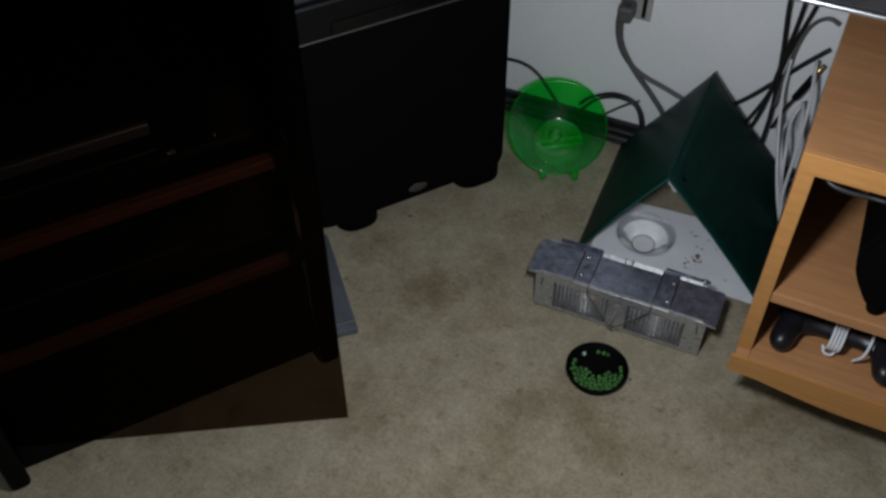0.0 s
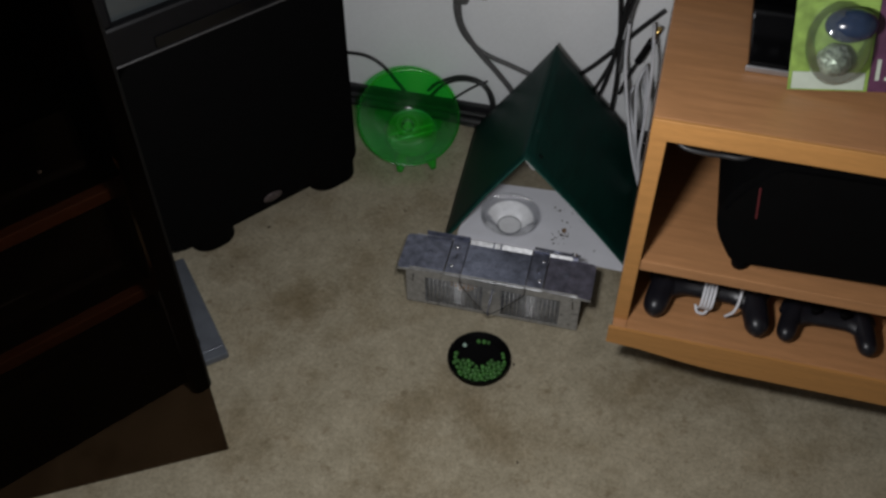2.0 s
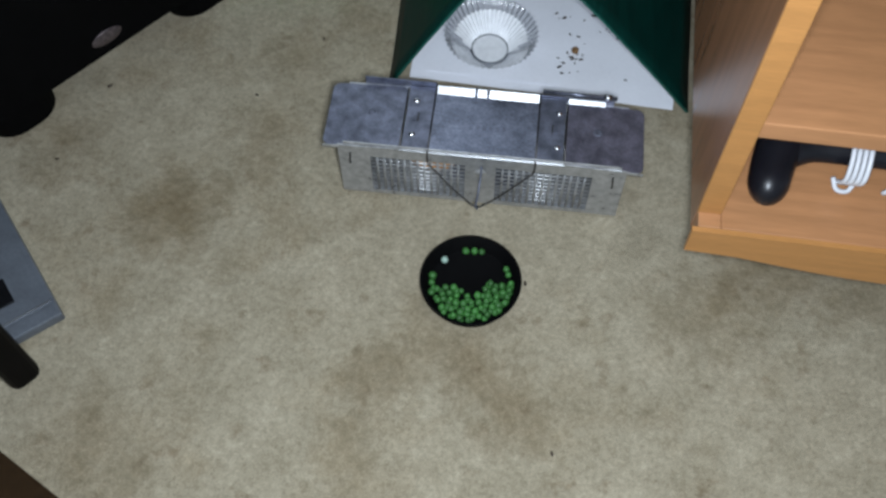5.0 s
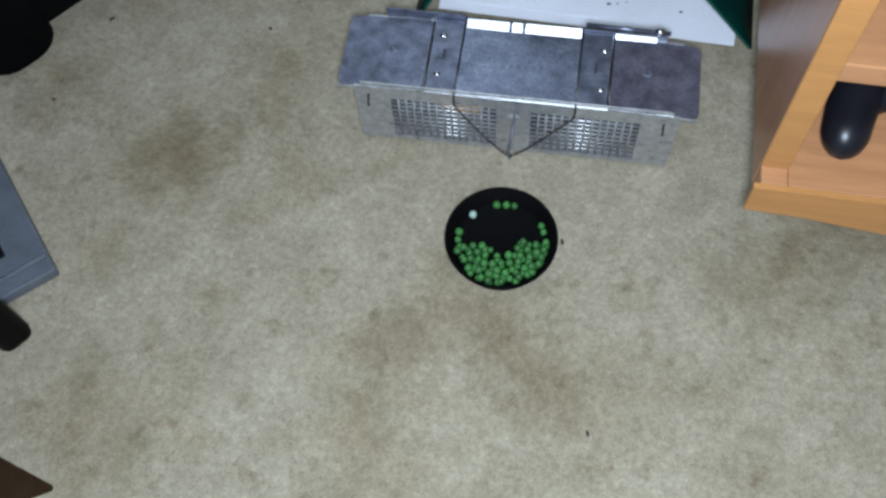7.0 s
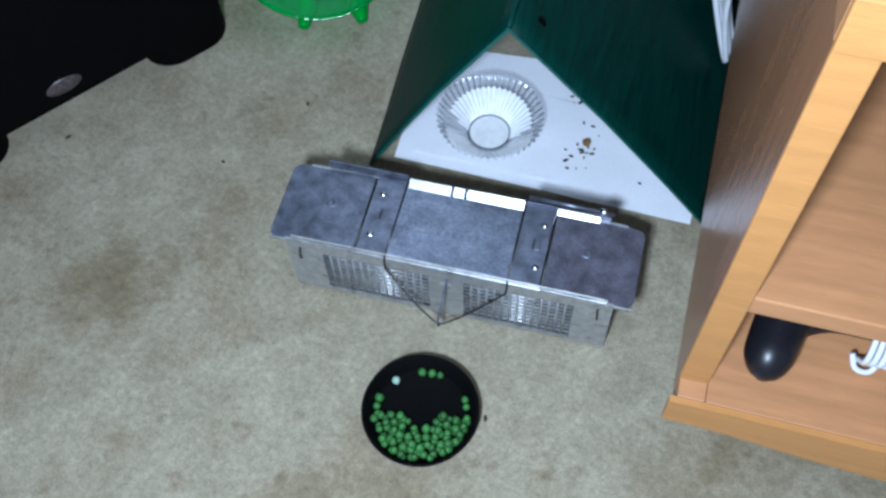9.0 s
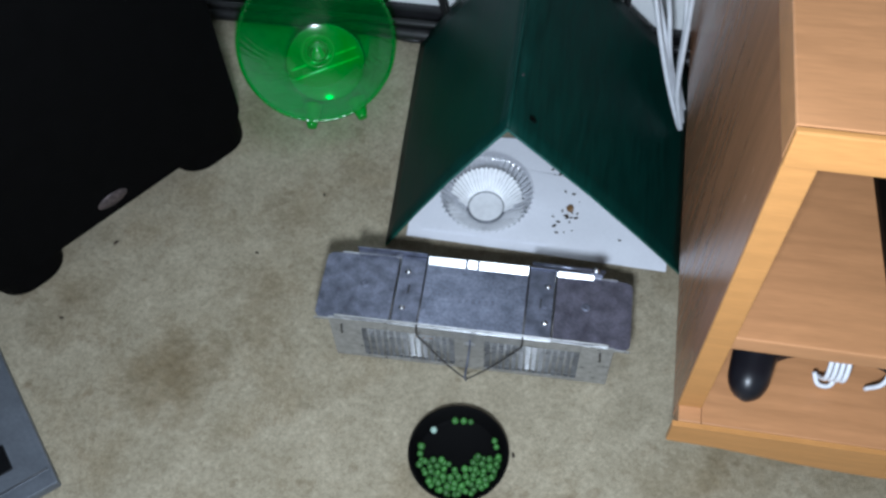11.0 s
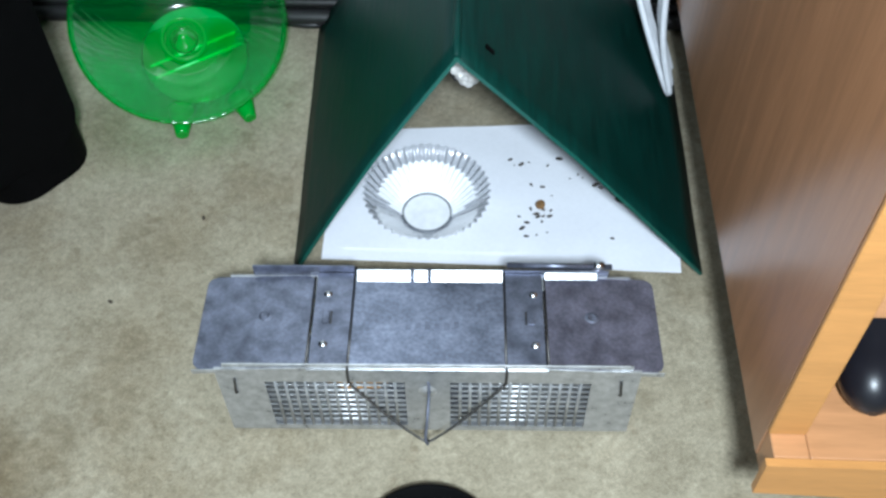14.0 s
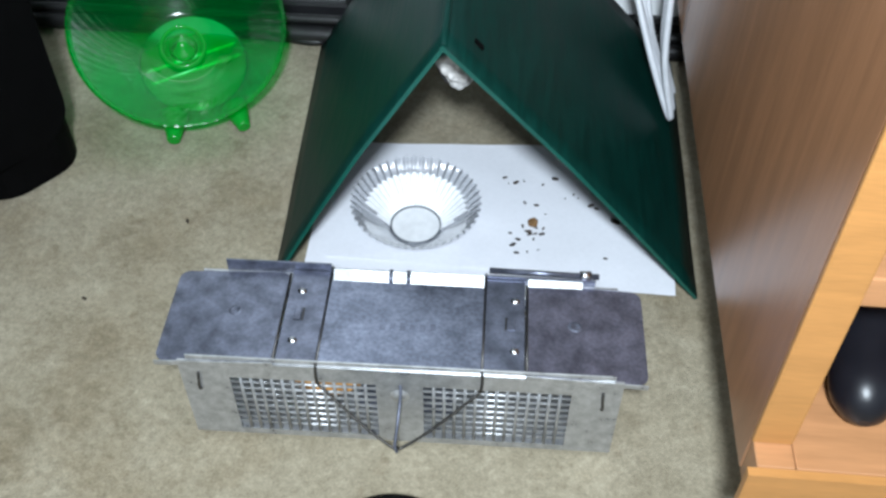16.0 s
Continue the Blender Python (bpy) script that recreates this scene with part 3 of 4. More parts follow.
for s in (-1, 1):
    part("hinge_plate", block((min(s * 0.0488, s * 0.0725), -0.0385, TH - 0.0012), (max(s * 0.0488, s * 0.0725), 0.038, TH + 0.0006), 0.0004), M_GALV, trap)
    part("hinge_rod", tube([(s * 0.0481, -0.041, TH + 0.0004), (s * 0.0481, 0.043, TH + 0.0004)], 0.0007, 8, 1), M_WIRE, trap, "dark wire hinge rod")
    part("slot", block((min(s * 0.0605, s * 0.0618), -0.006, TH + 0.0004), (max(s * 0.0605, s * 0.0618), 0.005, TH + 0.0009), 0.0003), M_WIRE, trap, "dark pressed slot")
    part("slot_tab", block((min(s * 0.0622, s * 0.0665), -0.006, TH + 0.0005), (max(s * 0.0622, s * 0.0665), 0.005, TH + 0.0014), 0.0005), M_GALV, trap, "raised pressed tab")
    door = part("door", prism(rounded(-0.0353, -0.0405, 0.0353, 0.0365, 0.007), -0.0006, 0.0006), M_GALV if s < 0 else M_GALV_WORN, trap, "raised steel door plate" if s < 0 else "raised steel door plate with a purple tinge")
    door.matrix_local = pose(s * 0.1088, 0, TH - 0.0025, 0, s * 2.8, 0)
    part("door_edge", tube([(-0.0349 * s, -0.038, 0.0006), (-0.0349 * s, 0.035, 0.0006)], 0.0007, 8, 1), M_WIRE, door, "dark seam beside the hinge plate")
    part("door_dimple", lathe([(0.0, 0.0002), (0.0022, 0.0003), (0.0030, 0.0008), (0.0040, 0.0002), (0.0046, 0.0)], 16), M_GALV, door).matrix_local = pose(0.006 * -s, 0.002, 0.0006)
    part("door_lip", block((-0.0353, -0.0415, -0.003), (0.0353, -0.0406, 0.0010), 0.0004), M_ZINC, door, "bright folded door lip")
    for y in (-0.0225, 0.0195):
        part("rivet", lathe([(0.0, 0.0016), (0.0016, 0.0014), (0.0028, 0.0005), (0.003, 0.0)], 14), M_STEEL, trap, "bright round rivet").matrix_local = pose(s * 0.0655 + 0.001, y, TH + 0.0006)
    part("trip_wire", tube([(s * 0.0482, -0.0405, TH + 0.001), (s * 0.0486, -0.0425, TH - 0.006), (s * 0.0478, -0.044, TH - 0.0135), (s * 0.044, -0.0465, 0.061), (s * 0.020, -0.060, 0.0435), (s * 0.003, -0.068, 0.034), (0, -0.069, 0.036)], 0.0009, 7, 6), M_WIRE, trap, "dark bent trip wire")
    part("side_hook", tube([(s * 0.119, -0.0412, 0.066), (s * 0.119, -0.0434, 0.062), (s * 0.120, -0.0434, 0.052), (s * 0.1195, -0.0412, 0.049)], 0.0008, 6, 5), M_WIRE, trap)
part("front_lip", block((-0.125, -0.0402, TH - 0.008), (0.125, -0.0388, TH + 0.0022), 0.0005), M_ZINC, trap, "bright folded front lip")
part("back_flange", block((-0.115, 0.0385, TH - 0.03), (-0.0482, 0.0398, TH + 0.007), 0.0005), M_GALV, trap, "upright rear flange")
part("back_flange", block((0.0482, 0.0385, TH - 0.03), (0.116, 0.0398, TH + 0.003), 0.0005), M_GALV, trap, "upright rear flange")
part("spring_rod", tube([(0.050, 0.0425, TH + 0.0045), (0.118, 0.0425, TH + 0.003)], 0.0020, 10, 1), M_GALV, trap, "dull grey spring rod")
part("rod_collar", tube([(0.106, 0.0425, TH + 0.0033), (0.113, 0.0425, TH + 0.0032)], 0.0034, 12, 1), M_STEEL, trap, "bright collar on the rod")
# strip added for the specular highlight, tilted so that it catches the lamp
part("bright_strip", block((0.074, 0.0330, TH + 0.0018), (0.108, 0.0385, TH + 0.0028), 0.0004, 1, None, Matrix.Translation((0, 0.035, TH)) @ Matrix.Rotation(radians(31), 4, "X") @ Matrix.Translation((0, -0.035, -TH))), M_ZINC, trap, "tilted strip added for the highlight along the door")
for x in (-0.011, 0.0):
    part("lip_notch", block((x - 0.0012, 0.0312, TH - 0.0005), (x + 0.0012, 0.0395, TH + 0.0062), 0.0004, 1, None, Matrix.Translation((0, 0, -0.0018))), M_GALV, trap, "grey notch in the bright lip")
part("latch", tube([(0, -0.0395, 0.064), (0.001, -0.045, 0.058), (0.0, -0.060, 0.046), (-0.001, -0.069, 0.037), (0.0005, -0.071, 0.033)], 0.0010, 8, 6), M_GALV, trap, "bright latch hook")
part("latch_boss", lathe([(0.0, 0.0025), (0.004, 0.002), (0.006, 0.0)], 16), M_ZINC, trap).matrix_local = pose(0, -0.0414, 0.052, 90, 0, 0)
part("trip_pan", block((-0.030, -0.026, 0.010), (0.030, 0.026, 0.0112), 0.0004, 1, None, pose(0, 0, 0.004, 0, 8, 0)), M_GALV, trap, "inner trip pan")
bm = bmesh.new()
bmesh.ops.create_icosphere(bm, subdivisions=3, radius=0.015)
for v in bm.verts:
    v.co = Vector((v.co.x * 1.5, v.co.y * 0.7, v.co.z * 0.8)) * (1 + 0.2 * noise.noise(v.co * 120))
tagged(part("bait", bm, M_BAIT), "orange lump of bait inside the trap", "bait").matrix_world = pose(-0.042, -0.009, 0.046)

# ---- the green folded tent, the paper under it and its cup ----
AF, AB = Vector((0.017, 0.106, 0.211)), Vector((0.014, 0.378, 0.215))
RF, RB = Vector((0.200, 0.113, 0.0015)), Vector((0.201, 0.393, 0.0015))
LF, LB = Vector((-0.106, 0.104, 0.0015)), Vector((-0.121, 0.397, 0.0015))


def leaf(f_top, f_low, b_top, b_low, thick, out, name, tent):
    """One sagging leaf of the folded sheet, with a lighter cut front edge."""
    bm = bmesh.new()
    n, nu = 14, 14
    normal = (f_low - f_top).cross(b_top - f_top).normalized()
    if normal.dot(out) < 0:
        normal = -normal
    sheets = []
    for d in (0.0, -thick):
        sheet = []
        for i in range(nu + 1):
            u = i / nu
            row = []
            for j in range(n + 1):
                v = j / n
                p = f_top.lerp(f_low, v).lerp(b_top.lerp(b_low, v), u)
                bow = 0.0035 * math.sin(math.pi * v) * math.cos(2.2 * u) + 0.0008 * noise.noise(Vector((u * 3, v * 6, 1)))
                row.append(bm.verts.new(p + normal * (d + bow)))
            sheet.append(row)
        sheets.append(sheet)
    for s, sheet in enumerate(sheets):
        for i in range(nu):
            for j in range(n):
                q = (sheet[i][j], sheet[i + 1][j], sheet[i + 1][j + 1], sheet[i][j + 1])
                bm.faces.new(q if s else q[::-1]).smooth = True
    a, b = sheets
    for i in range(nu):
        for j in (0, n):
            bm.faces.new((a[i][j], a[i + 1][j], b[i + 1][j], b[i][j]))
    for j in range(n):
        for i in (0, nu):
            f = bm.faces.new((a[i][j], a[i][j + 1], b[i][j + 1], b[i][j]))
            f.material_index = 1
    bmesh.ops.recalc_face_normals(bm, faces=bm.faces)
    return part(name, bm, [M_SHEET, M_SHEET_EDGE], tent)


tent = thing("tent_shelter", pose(0, 0, 0), "dark green plastic sheet folded into a tent on the carpet", "shelter")
leaf(AF, RF, AB, RB, 0.0026, Vector((1, 0, 1)), "right_leaf", tent)
leaf(AF, LF, AB, LB, 0.0026, Vector((-1, 0, 1)), "left_leaf", tent)
part("ridge", tube([AF + Vector((0, 0.001, -0.002)), AF.lerp(AB, 0.5) + Vector((0, 0, 0.001)), AB + Vector((0, 0, -0.002))], 0.0026, 10, 8), M_SHEET, tent)
slot_at = AF.lerp(AB, 0.09).lerp(RF.lerp(RB, 0.09), 0.09)
across = (RF - AF).normalized()
slot = block((-0.004, -0.0018, -0.0008), (0.004, 0.0018, 0.0008), 0.0006)
part("pin_hole", slot, M_BLACK_SOFT, tent, "small dark hole").matrix_local = Matrix.Translation(slot_at + Vector((0.0036, 0, 0.0036))) @ Vector((1, 0, 0)).rotation_difference(across).to_matrix().to_4x4()


def sheet_of_paper(name, corners, z, label, seed):
    bm = bmesh.new()
    n = 20
    a, b, c, d = (Vector((x, y, z)) for x, y in corners)
    tops = []
    for layer_z in (0.0, -0.0006):
        rows = []
        for i in range(n + 1):
            row = []
            for j in range(n + 1):
                p = a.lerp(b, i / n).lerp(d.lerp(c, i / n), j / n)
                row.append(bm.verts.new(p + Vector((0, 0, layer_z + 0.0011 * (noise.noise(Vector((p.x * 22, p.y * 22, seed))) + 0.4)))))
            rows.append(row)
        tops.append(rows)
    for s, rows in enumerate(tops):
        for i in range(n):
            for j in range(n):
                q = (rows[i][j], rows[i + 1][j], rows[i + 1][j + 1], rows[i][j + 1])
                bm.faces.new(q[::-1] if s else q).smooth = True
    return tagged(part(name, bm, M_PAPER), label, "paper")


sheet_of_paper("paper_sheet", ((-0.086, 0.118), (0.184, 0.113), (0.192, 0.275), (-0.088, 0.256)), 0.0025, "white paper sheet on the carpet under the tent", 3)
sheet_of_paper("paper_napkin", ((-0.071, 0.128), (0.063, 0.126), (0.075, 0.216), (-0.057, 0.226)), 0.0042, "folded white paper napkin lying on the sheet", 7)

cup = thing("fluted_cup", pose(-0.008, 0.163, 0.0058, 1, 1, 0), "clear fluted plastic cup with a white liner", "cup")
outer = [(0.0, 0.0), (0.0185, 0.0), (0.0205, 0.001), (0.030, 0.0095), (0.0395, 0.0185), (0.0455, 0.0262), (0.0478, 0.0275)]
part("shell", lathe(outer, 270, 45, 0.0011, 0.021), M_CLEAR, cup)
liner = [(0.0, 0.0012), (0.0180, 0.0012), (0.0215, 0.0035), (0.029, 0.0110), (0.0375, 0.0195)]
bm = lathe(liner, 270, 45, 0.0014, 0.021)
bmesh.ops.delete(bm, geom=[v for v in bm.verts if v.co.z > 0.0035 and v.co.y < -0.010 + 0.22 * abs(v.co.x)], context="VERTS")
part("liner", bm, M_LINER, cup, "white fluted liner, half torn away")
part("base_ring", lathe([(0.0180, 0.0014), (0.0190, 0.0022), (0.0200, 0.0014)], 60), M_GREYCASE, cup, "grey rim round the cup's base")

hung = thing("foil_ornament", pose(0.021, 0.170, 0.151), "crumpled white foil hung on dark wire under the tent ridge", "foil")
bm = bmesh.new()
bmesh.ops.create_icosphere(bm, subdivisions=4, radius=0.0120)
for v in bm.verts:
    v.co = v.co * (1 + 0.5 * noise.noise(v.co * 110) + 0.22 * noise.noise(v.co * 260))
part("foil", bm, M_FOIL, hung)
part("wire", tube([(0.002, 0.004, 0.055), (-0.008, 0.0, 0.040), (-0.013, -0.003, 0.020), (-0.012, -0.004, 0.004), (-0.006, -0.003, -0.010), (0.002, 0.002, -0.012)], 0.0016, 8, 7), M_CORD, hung, "dark bent wire")

rng = random.Random(5)
grain = bmesh.new()
bmesh.ops.create_icosphere(grain, subdivisions=1, radius=0.0016)
bmesh.ops.transform(grain, matrix=Matrix.Diagonal((1.7, 0.8, 0.6, 1)), verts=grain.verts)
grain_mesh = bpy.data.meshes.new("dropping")
grain.to_mesh(grain_mesh)
grain.free()
grain_mesh.materials.append(M_SEED)
for k in range(30):
    ob = new("seed_husk", grain_mesh)
    near = k < 15
    x, y = (0.078 + rng.gauss(0, 0.007), 0.169 + rng.gauss(0, 0.011)) if near else (rng.uniform(0.055, 0.15), rng.uniform(0.13, 0.225))
    s = rng.uniform(0.5, 1.1) if near else rng.uniform(0.4, 0.9)
    ob.matrix_world = pose(x, y, 0.0052, 0, 0, rng.uniform(0, 180)) @ Matrix.Diagonal((s, s, s, 1))
    tagged(ob, "tiny dark seed husk lying on the white paper", "seed", "seed husks on the paper")
for x, y, s in ((0.143, 0.182, 1.8), (0.125, 0.198, 1.3), (0.129, 0.195, 1.0), (0.097, 0.226, 1.3), (0.066, 0.219, 1.2), (0.057, 0.224, 0.9), (0.066, 0.151, 1.2), (0.069, 0.143, 0.9)):
    ob = new("seed_husk", grain_mesh)
    ob.matrix_world = pose(x, y, 0.0048, 0, 0, rng.uniform(-40, 40)) @ Matrix.Diagonal((s, s, s, 1))
    tagged(ob, "tiny dark seed husk lying on the white paper", "seed", "seed husks on the paper")
bm = bmesh.new()
bmesh.ops.create_icosphere(bm, subdivisions=2, radius=0.004)
for v in bm.verts:
    v.co = Vector((v.co.x, v.co.y * 1.2, v.co.z * 0.5)) * (1 + 0.4 * noise.noise(v.co * 500))
tagged(part("crumb", bm, M_CRUST), "brown crumb on the white paper", "crumb").matrix_world = pose(0.0805, 0.175, 0.0055)

# ---- the bowl of pellets ----
BX, BY = 0.0070, -0.1155
bowl = thing("feeding_bowl", pose(BX, BY, 0.0), "round black plastic bowl partly filled with pellets", "bowl")
profile = [(0.0, 0.001), (0.037, 0.001), (0.040, 0.002), (0.0440, 0.015), (0.0455, 0.0168), (0.0458, 0.018), (0.0449, 0.0187), (0.0430, 0.0182), (0.0385, 0.005), (0.036, 0.0036), (0.0, 0.0036)]
part("dish", lathe(profile, 72), M_BLACK_SOFT, bowl)
pellet = bmesh.new()
bmesh.ops.create_icosphere(pellet, subdivisions=2, radius=0.0034)
for v in pellet.verts:
    v.co *= 1 + 0.10 * noise.noise(v.co * 400)
for f in pellet.faces:
    f.smooth = True
pellet_meshes = []
for mat in (M_PELLET, M_PALE_PELLET):
    me = bpy.data.meshes.new("pellet")
    pellet.to_mesh(me)
    me.materials.append(mat)
    pellet_meshes.append(me)
pellet.free()
placed = []
for k in range(6000):
    a, r = rng.uniform(-175, -5), 0.0368 * math.sqrt(rng.uniform(0.02, 1))
    x, y = r * math.cos(radians(a)), r * math.sin(radians(a))
    if y > -0.0165 + 0.0175 * min(1.0, abs(x) / 0.018):
        continue
    z = 0.0070
    near = [q for q in placed if (q[0] - x) ** 2 + (q[1] - y) ** 2 < 0.0057 ** 2]
    if near:
        if len(near) > 2 or len(placed) > 170 or k < 900 or any(q[2] > 0.009 for q in near):
            continue
        z = 0.0112
    placed.append((x, y, z))
placed += [(-0.0345, 0.006, 0.008), (-0.033, 0.013, 0.008), (-0.0335, -0.001, 0.0078), (0.0345, 0.012, 0.008), (0.0355, 0.006, 0.008), (0.008, 0.034, 0.008), (0.0145, 0.0325, 0.008), (0.0, 0.035, 0.008)]
turn = radians(14)
for x, y, z in placed:
    ob = new("pellet", pellet_meshes[0])
    s = rng.uniform(0.85, 1.1)
    ob.matrix_world = pose(BX + x * math.cos(turn) - y * math.sin(turn), BY + x * math.sin(turn) + y * math.cos(turn), z, rng.uniform(0, 90), 0, rng.uniform(0, 90)) @ Matrix.Diagonal((s, s, s * 0.9, 1))
    tagged(ob, "round green food pellet in the black bowl", "pellet", "pellets in the bowl")
ob = new("pellet", pellet_meshes[1])
ob.matrix_world = pose(BX - 0.0265, BY + 0.0215, 0.009)
tagged(ob, "pale round food pellet in the black bowl", "pellet", "pellets in the bowl")

# ---- the green exercise wheel ----
WN = Vector((0.20, -0.495, 0.843)).normalized()
WC = Vector((-0.2190, 0.3080, 0.0740))
side = Vector((WN.y * -1, WN.x, 0)).normalized()
wm = Matrix((side, WN.cross(side), WN)).transposed().to_4x4()
wm.translation = WC
wheel = thing("exercise_wheel", pose(0, 0, 0), "translucent green plastic saucer wheel on its stand", "pet wheel")
ribs = lambda r, a: (0.00026 * math.sin(60 * (a + 9.0 * r)) if 0.045 < r < 0.092 else 0.0)
dish = [(0.0135, -0.047), (0.030, -0.046), (0.043, -0.039), (0.058, -0.028), (0.071, -0.016), (0.084, -0.003), (0.0868, 0.0), (0.0882, 0.0005), (0.0876, 0.0020), (0.0835, -0.0008)]
dish = dish[:2] + [(a[0] + (b[0] - a[0]) * k / 5, a[1] + (b[1] - a[1]) * k / 5) for a, b in zip(dish[1:5], dish[2:6]) for k in range(1, 6)] + dish[6:]
saucer = part("saucer", lathe(dish, 360, ripple=ribs), M_GREEN, wheel, "ribbed clear green saucer")
saucer.matrix_local = wm
part("hub_ring", lathe([(0.0200, -0.0455), (0.0190, -0.0420), (0.0176, -0.0415), (0.0168, -0.0450)], 48), M_GREEN_SOLID, saucer)
part("hub_cap", lathe([(0.0, -0.035), (0.004, -0.0355), (0.0055, -0.038), (0.010, -0.0405), (0.0125, -0.0465)], 32), M_GREEN_SOLID, saucer, "raised green hub cap")
sm = wm @ Matrix.Translation((0.006, -0.013, -0.0515)) @ Matrix.Rotation(radians(-6), 4, "X")
standp = part("stand", lathe([(0.0, 0.0015), (0.044, 0.0015), (0.046, 0.0), (0.046, -0.0015), (0.0, -0.0025)], 64), M_GREEN_SOLID, wheel, "solid bright green stand")
standp.matrix_local = sm
for y in (0.004, -0.008):
    part("stand_rib", block((-0.040, y - 0.0012, 0.0012), (0.040, y + 0.0012, 0.0042), 0.0008, 2, None, Matrix.Rotation(radians(10), 4, "Z")), M_GREEN_RIB_LIT, standp, "green rib across the stand with its highlight in the colour")
for foot, top in (((-0.2180, 0.243, 0.0), (-0.2220, 0.268, 0.013)), ((-0.1635, 0.265, 0.0), (-0.1750, 0.284, 0.013)), ((-0.254, 0.372, 0.0), (-0.240, 0.335, 0.018)), ((-0.199, 0.382, 0.0), (-0.205, 0.338, 0.018))):
    f, t = Vector(foot), Vector(top)
    leg = tube([t, t.lerp(f, 0.5) + Vector((0, 0, 0.0025)), f + Vector((0, 0, 0.0055))], 0.0115, 12, 6, taper=lambda q: 1.0 - 0.55 * q)
    bmesh.ops.transform(leg, matrix=sm.inverted(), verts=leg.verts)
    part("foot", leg, M_GREEN_SOLID, standp)

# ---- the black cabinets: things that face along n, and run along u ----
# x runs along the front to its far end, y goes back from the front
facing = lambda along, out, z=0.0: Matrix(((0.6, -0.8, 0, along * 0.6 + out * 0.8), (0.8, 0.6, 0, along * 0.8 - out * 0.6), (0, 0, 1, z), (0, 0, 0, 1)))

sub = thing("tv_pedestal", facing(-0.002, -0.357), "black moulded pedestal with round feet under the old television", "pedestal")
bm = bmesh.new()
outline = rounded(-0.345, 0.034, 0.004, 0.393, 0.03, 6)
outline = [(x, z) for x, z in outline]
body = prism(outline, 0, 0.27)
bmesh.ops.transform(body, matrix=Matrix.Translation((0, 0.27, 0)) @ Matrix.Rotation(radians(90), 4, "X"), verts=body.verts)
part("body", body, M_BLACK_SOFT, sub)
for x0, x1 in ((-0.300, -0.225), (-0.075, 0.012)):
    for y0 in (0.004, 0.19):
        part("foot", prism(rounded(x0, y0, x1, y0 + 0.075, 0.03, 6), 0.0, 0.036), M_BLACK_SOFT, sub, "broad round foot")
badge = lathe([(0.0, 0.001), (0.010, 0.001), (0.0115, 0.0)], 24)
bmesh.ops.transform(badge, matrix=Matrix.Translation((-0.160, -0.0004, 0.054)) @ Matrix.Rotation(radians(90), 4, "X") @ Matrix.Diagonal((1.5, 0.75, 1, 1)), verts=badge.verts)
part("badge", badge, M_BADGE, sub, "small oval metal badge")

crt = thing("tube_television", facing(-0.030, -0.354, 0.394), "old black tube television with grey screen", "television")
part("cabinet", block((-0.335, 0.012, 0.0), (0.015, 0.24, 0.34), 0.014, 3), M_BLACK, crt)
bm = bmesh.new()
for lo, hi in (((-0.340, -0.004, 0.0), (0.020, 0.0118, 0.062)), ((-0.340, -0.004, 0.305), (0.020, 0.0118, 0.345)), ((-0.340, -0.004, 0.0625), (-0.305, 0.0118, 0.3045)), ((-0.015, -0.004, 0.0625), (0.020, 0.0118, 0.3045))):
    block(lo, hi, 0.005, 2, bm)
part("front_frame", bm, M_BLACK, crt)
bm = bmesh.new()
n = 14
rows = [[bm.verts.new((-0.305 + 0.29 * i / n, 0.008 - 0.010 * (1 - (2 * i / n - 1) ** 2) * (1 - (2 * j / n - 1) ** 2), 0.062 + 0.243 * j / n)) for j in range(n + 1)] for i in range(n + 1)]
for i in range(n):
    for j in range(n):
        bm.faces.new((rows[i][j], rows[i + 1][j], rows[i + 1][j + 1], rows[i][j + 1])).smooth = True
part("screen", bm, M_SCREEN, crt, "curved grey glass screen")
part("control_strip", block((-0.26, -0.0065, 0.010), (-0.080, -0.0042, 0.028), 0.0015), M_GLOSS, crt, "glossy control strip")
part("button_bar", block((-0.068, -0.007, 0.022), (-0.042, -0.0042, 0.027), 0.001), M_DIM, crt, "small grey button bar")
# the highlight line on the lower bezel, made as a grey strip
part("lower_line", block((-0.325, -0.0058, 0.004), (0.005, -0.0042, 0.0065), 0.0006), M_DIM, crt, "thin grey line for the highlight along the lower edge")
# grey plate stands in for the glint on the frame's chamfered corner
part("corner_glint", block((-0.012, -0.0062, 0.055), (0.010, -0.0042, 0.064), 0.0015), M_DIM, crt, "grey plate for the glint on the frame corner")

W = 0.477
rack = thing("stereo_rack", facing(-0.411, -0.134), "black stereo rack with cherry-edged shelves and a smoked glass door ajar", "rack")
part("side_panel", block((-0.022, 0.080, 0.0), (-0.0095, 0.42, 0.80), 0.003), M_RACK, rack)
part("side_post", block((-0.026, -0.006, 0.0), (0.002, 0.0118, 0.80), 0.008, 3), M_RACK, rack, "rounded black front post")
part("side_panel", block((-W, 0.012, 0.0), (-W + 0.022, 0.42, 0.80), 0.004), M_RACK, rack)
part("side_post", block((-W - 0.002, -0.006, 0.0), (-W + 0.026, 0.0118, 0.80), 0.008, 3), M_RACK, rack, "rounded black front post")
part("back_panel", block((-W + 0.0225, 0.41, 0.03), (-0.0225, 0.42, 0.80)), M_RACK, rack)
part("base_front", block((-W + 0.0225, 0.024, 0.002), (-0.0225, 0.058, 0.1685), 0.002), M_RACK, rack, "plain black base panel")
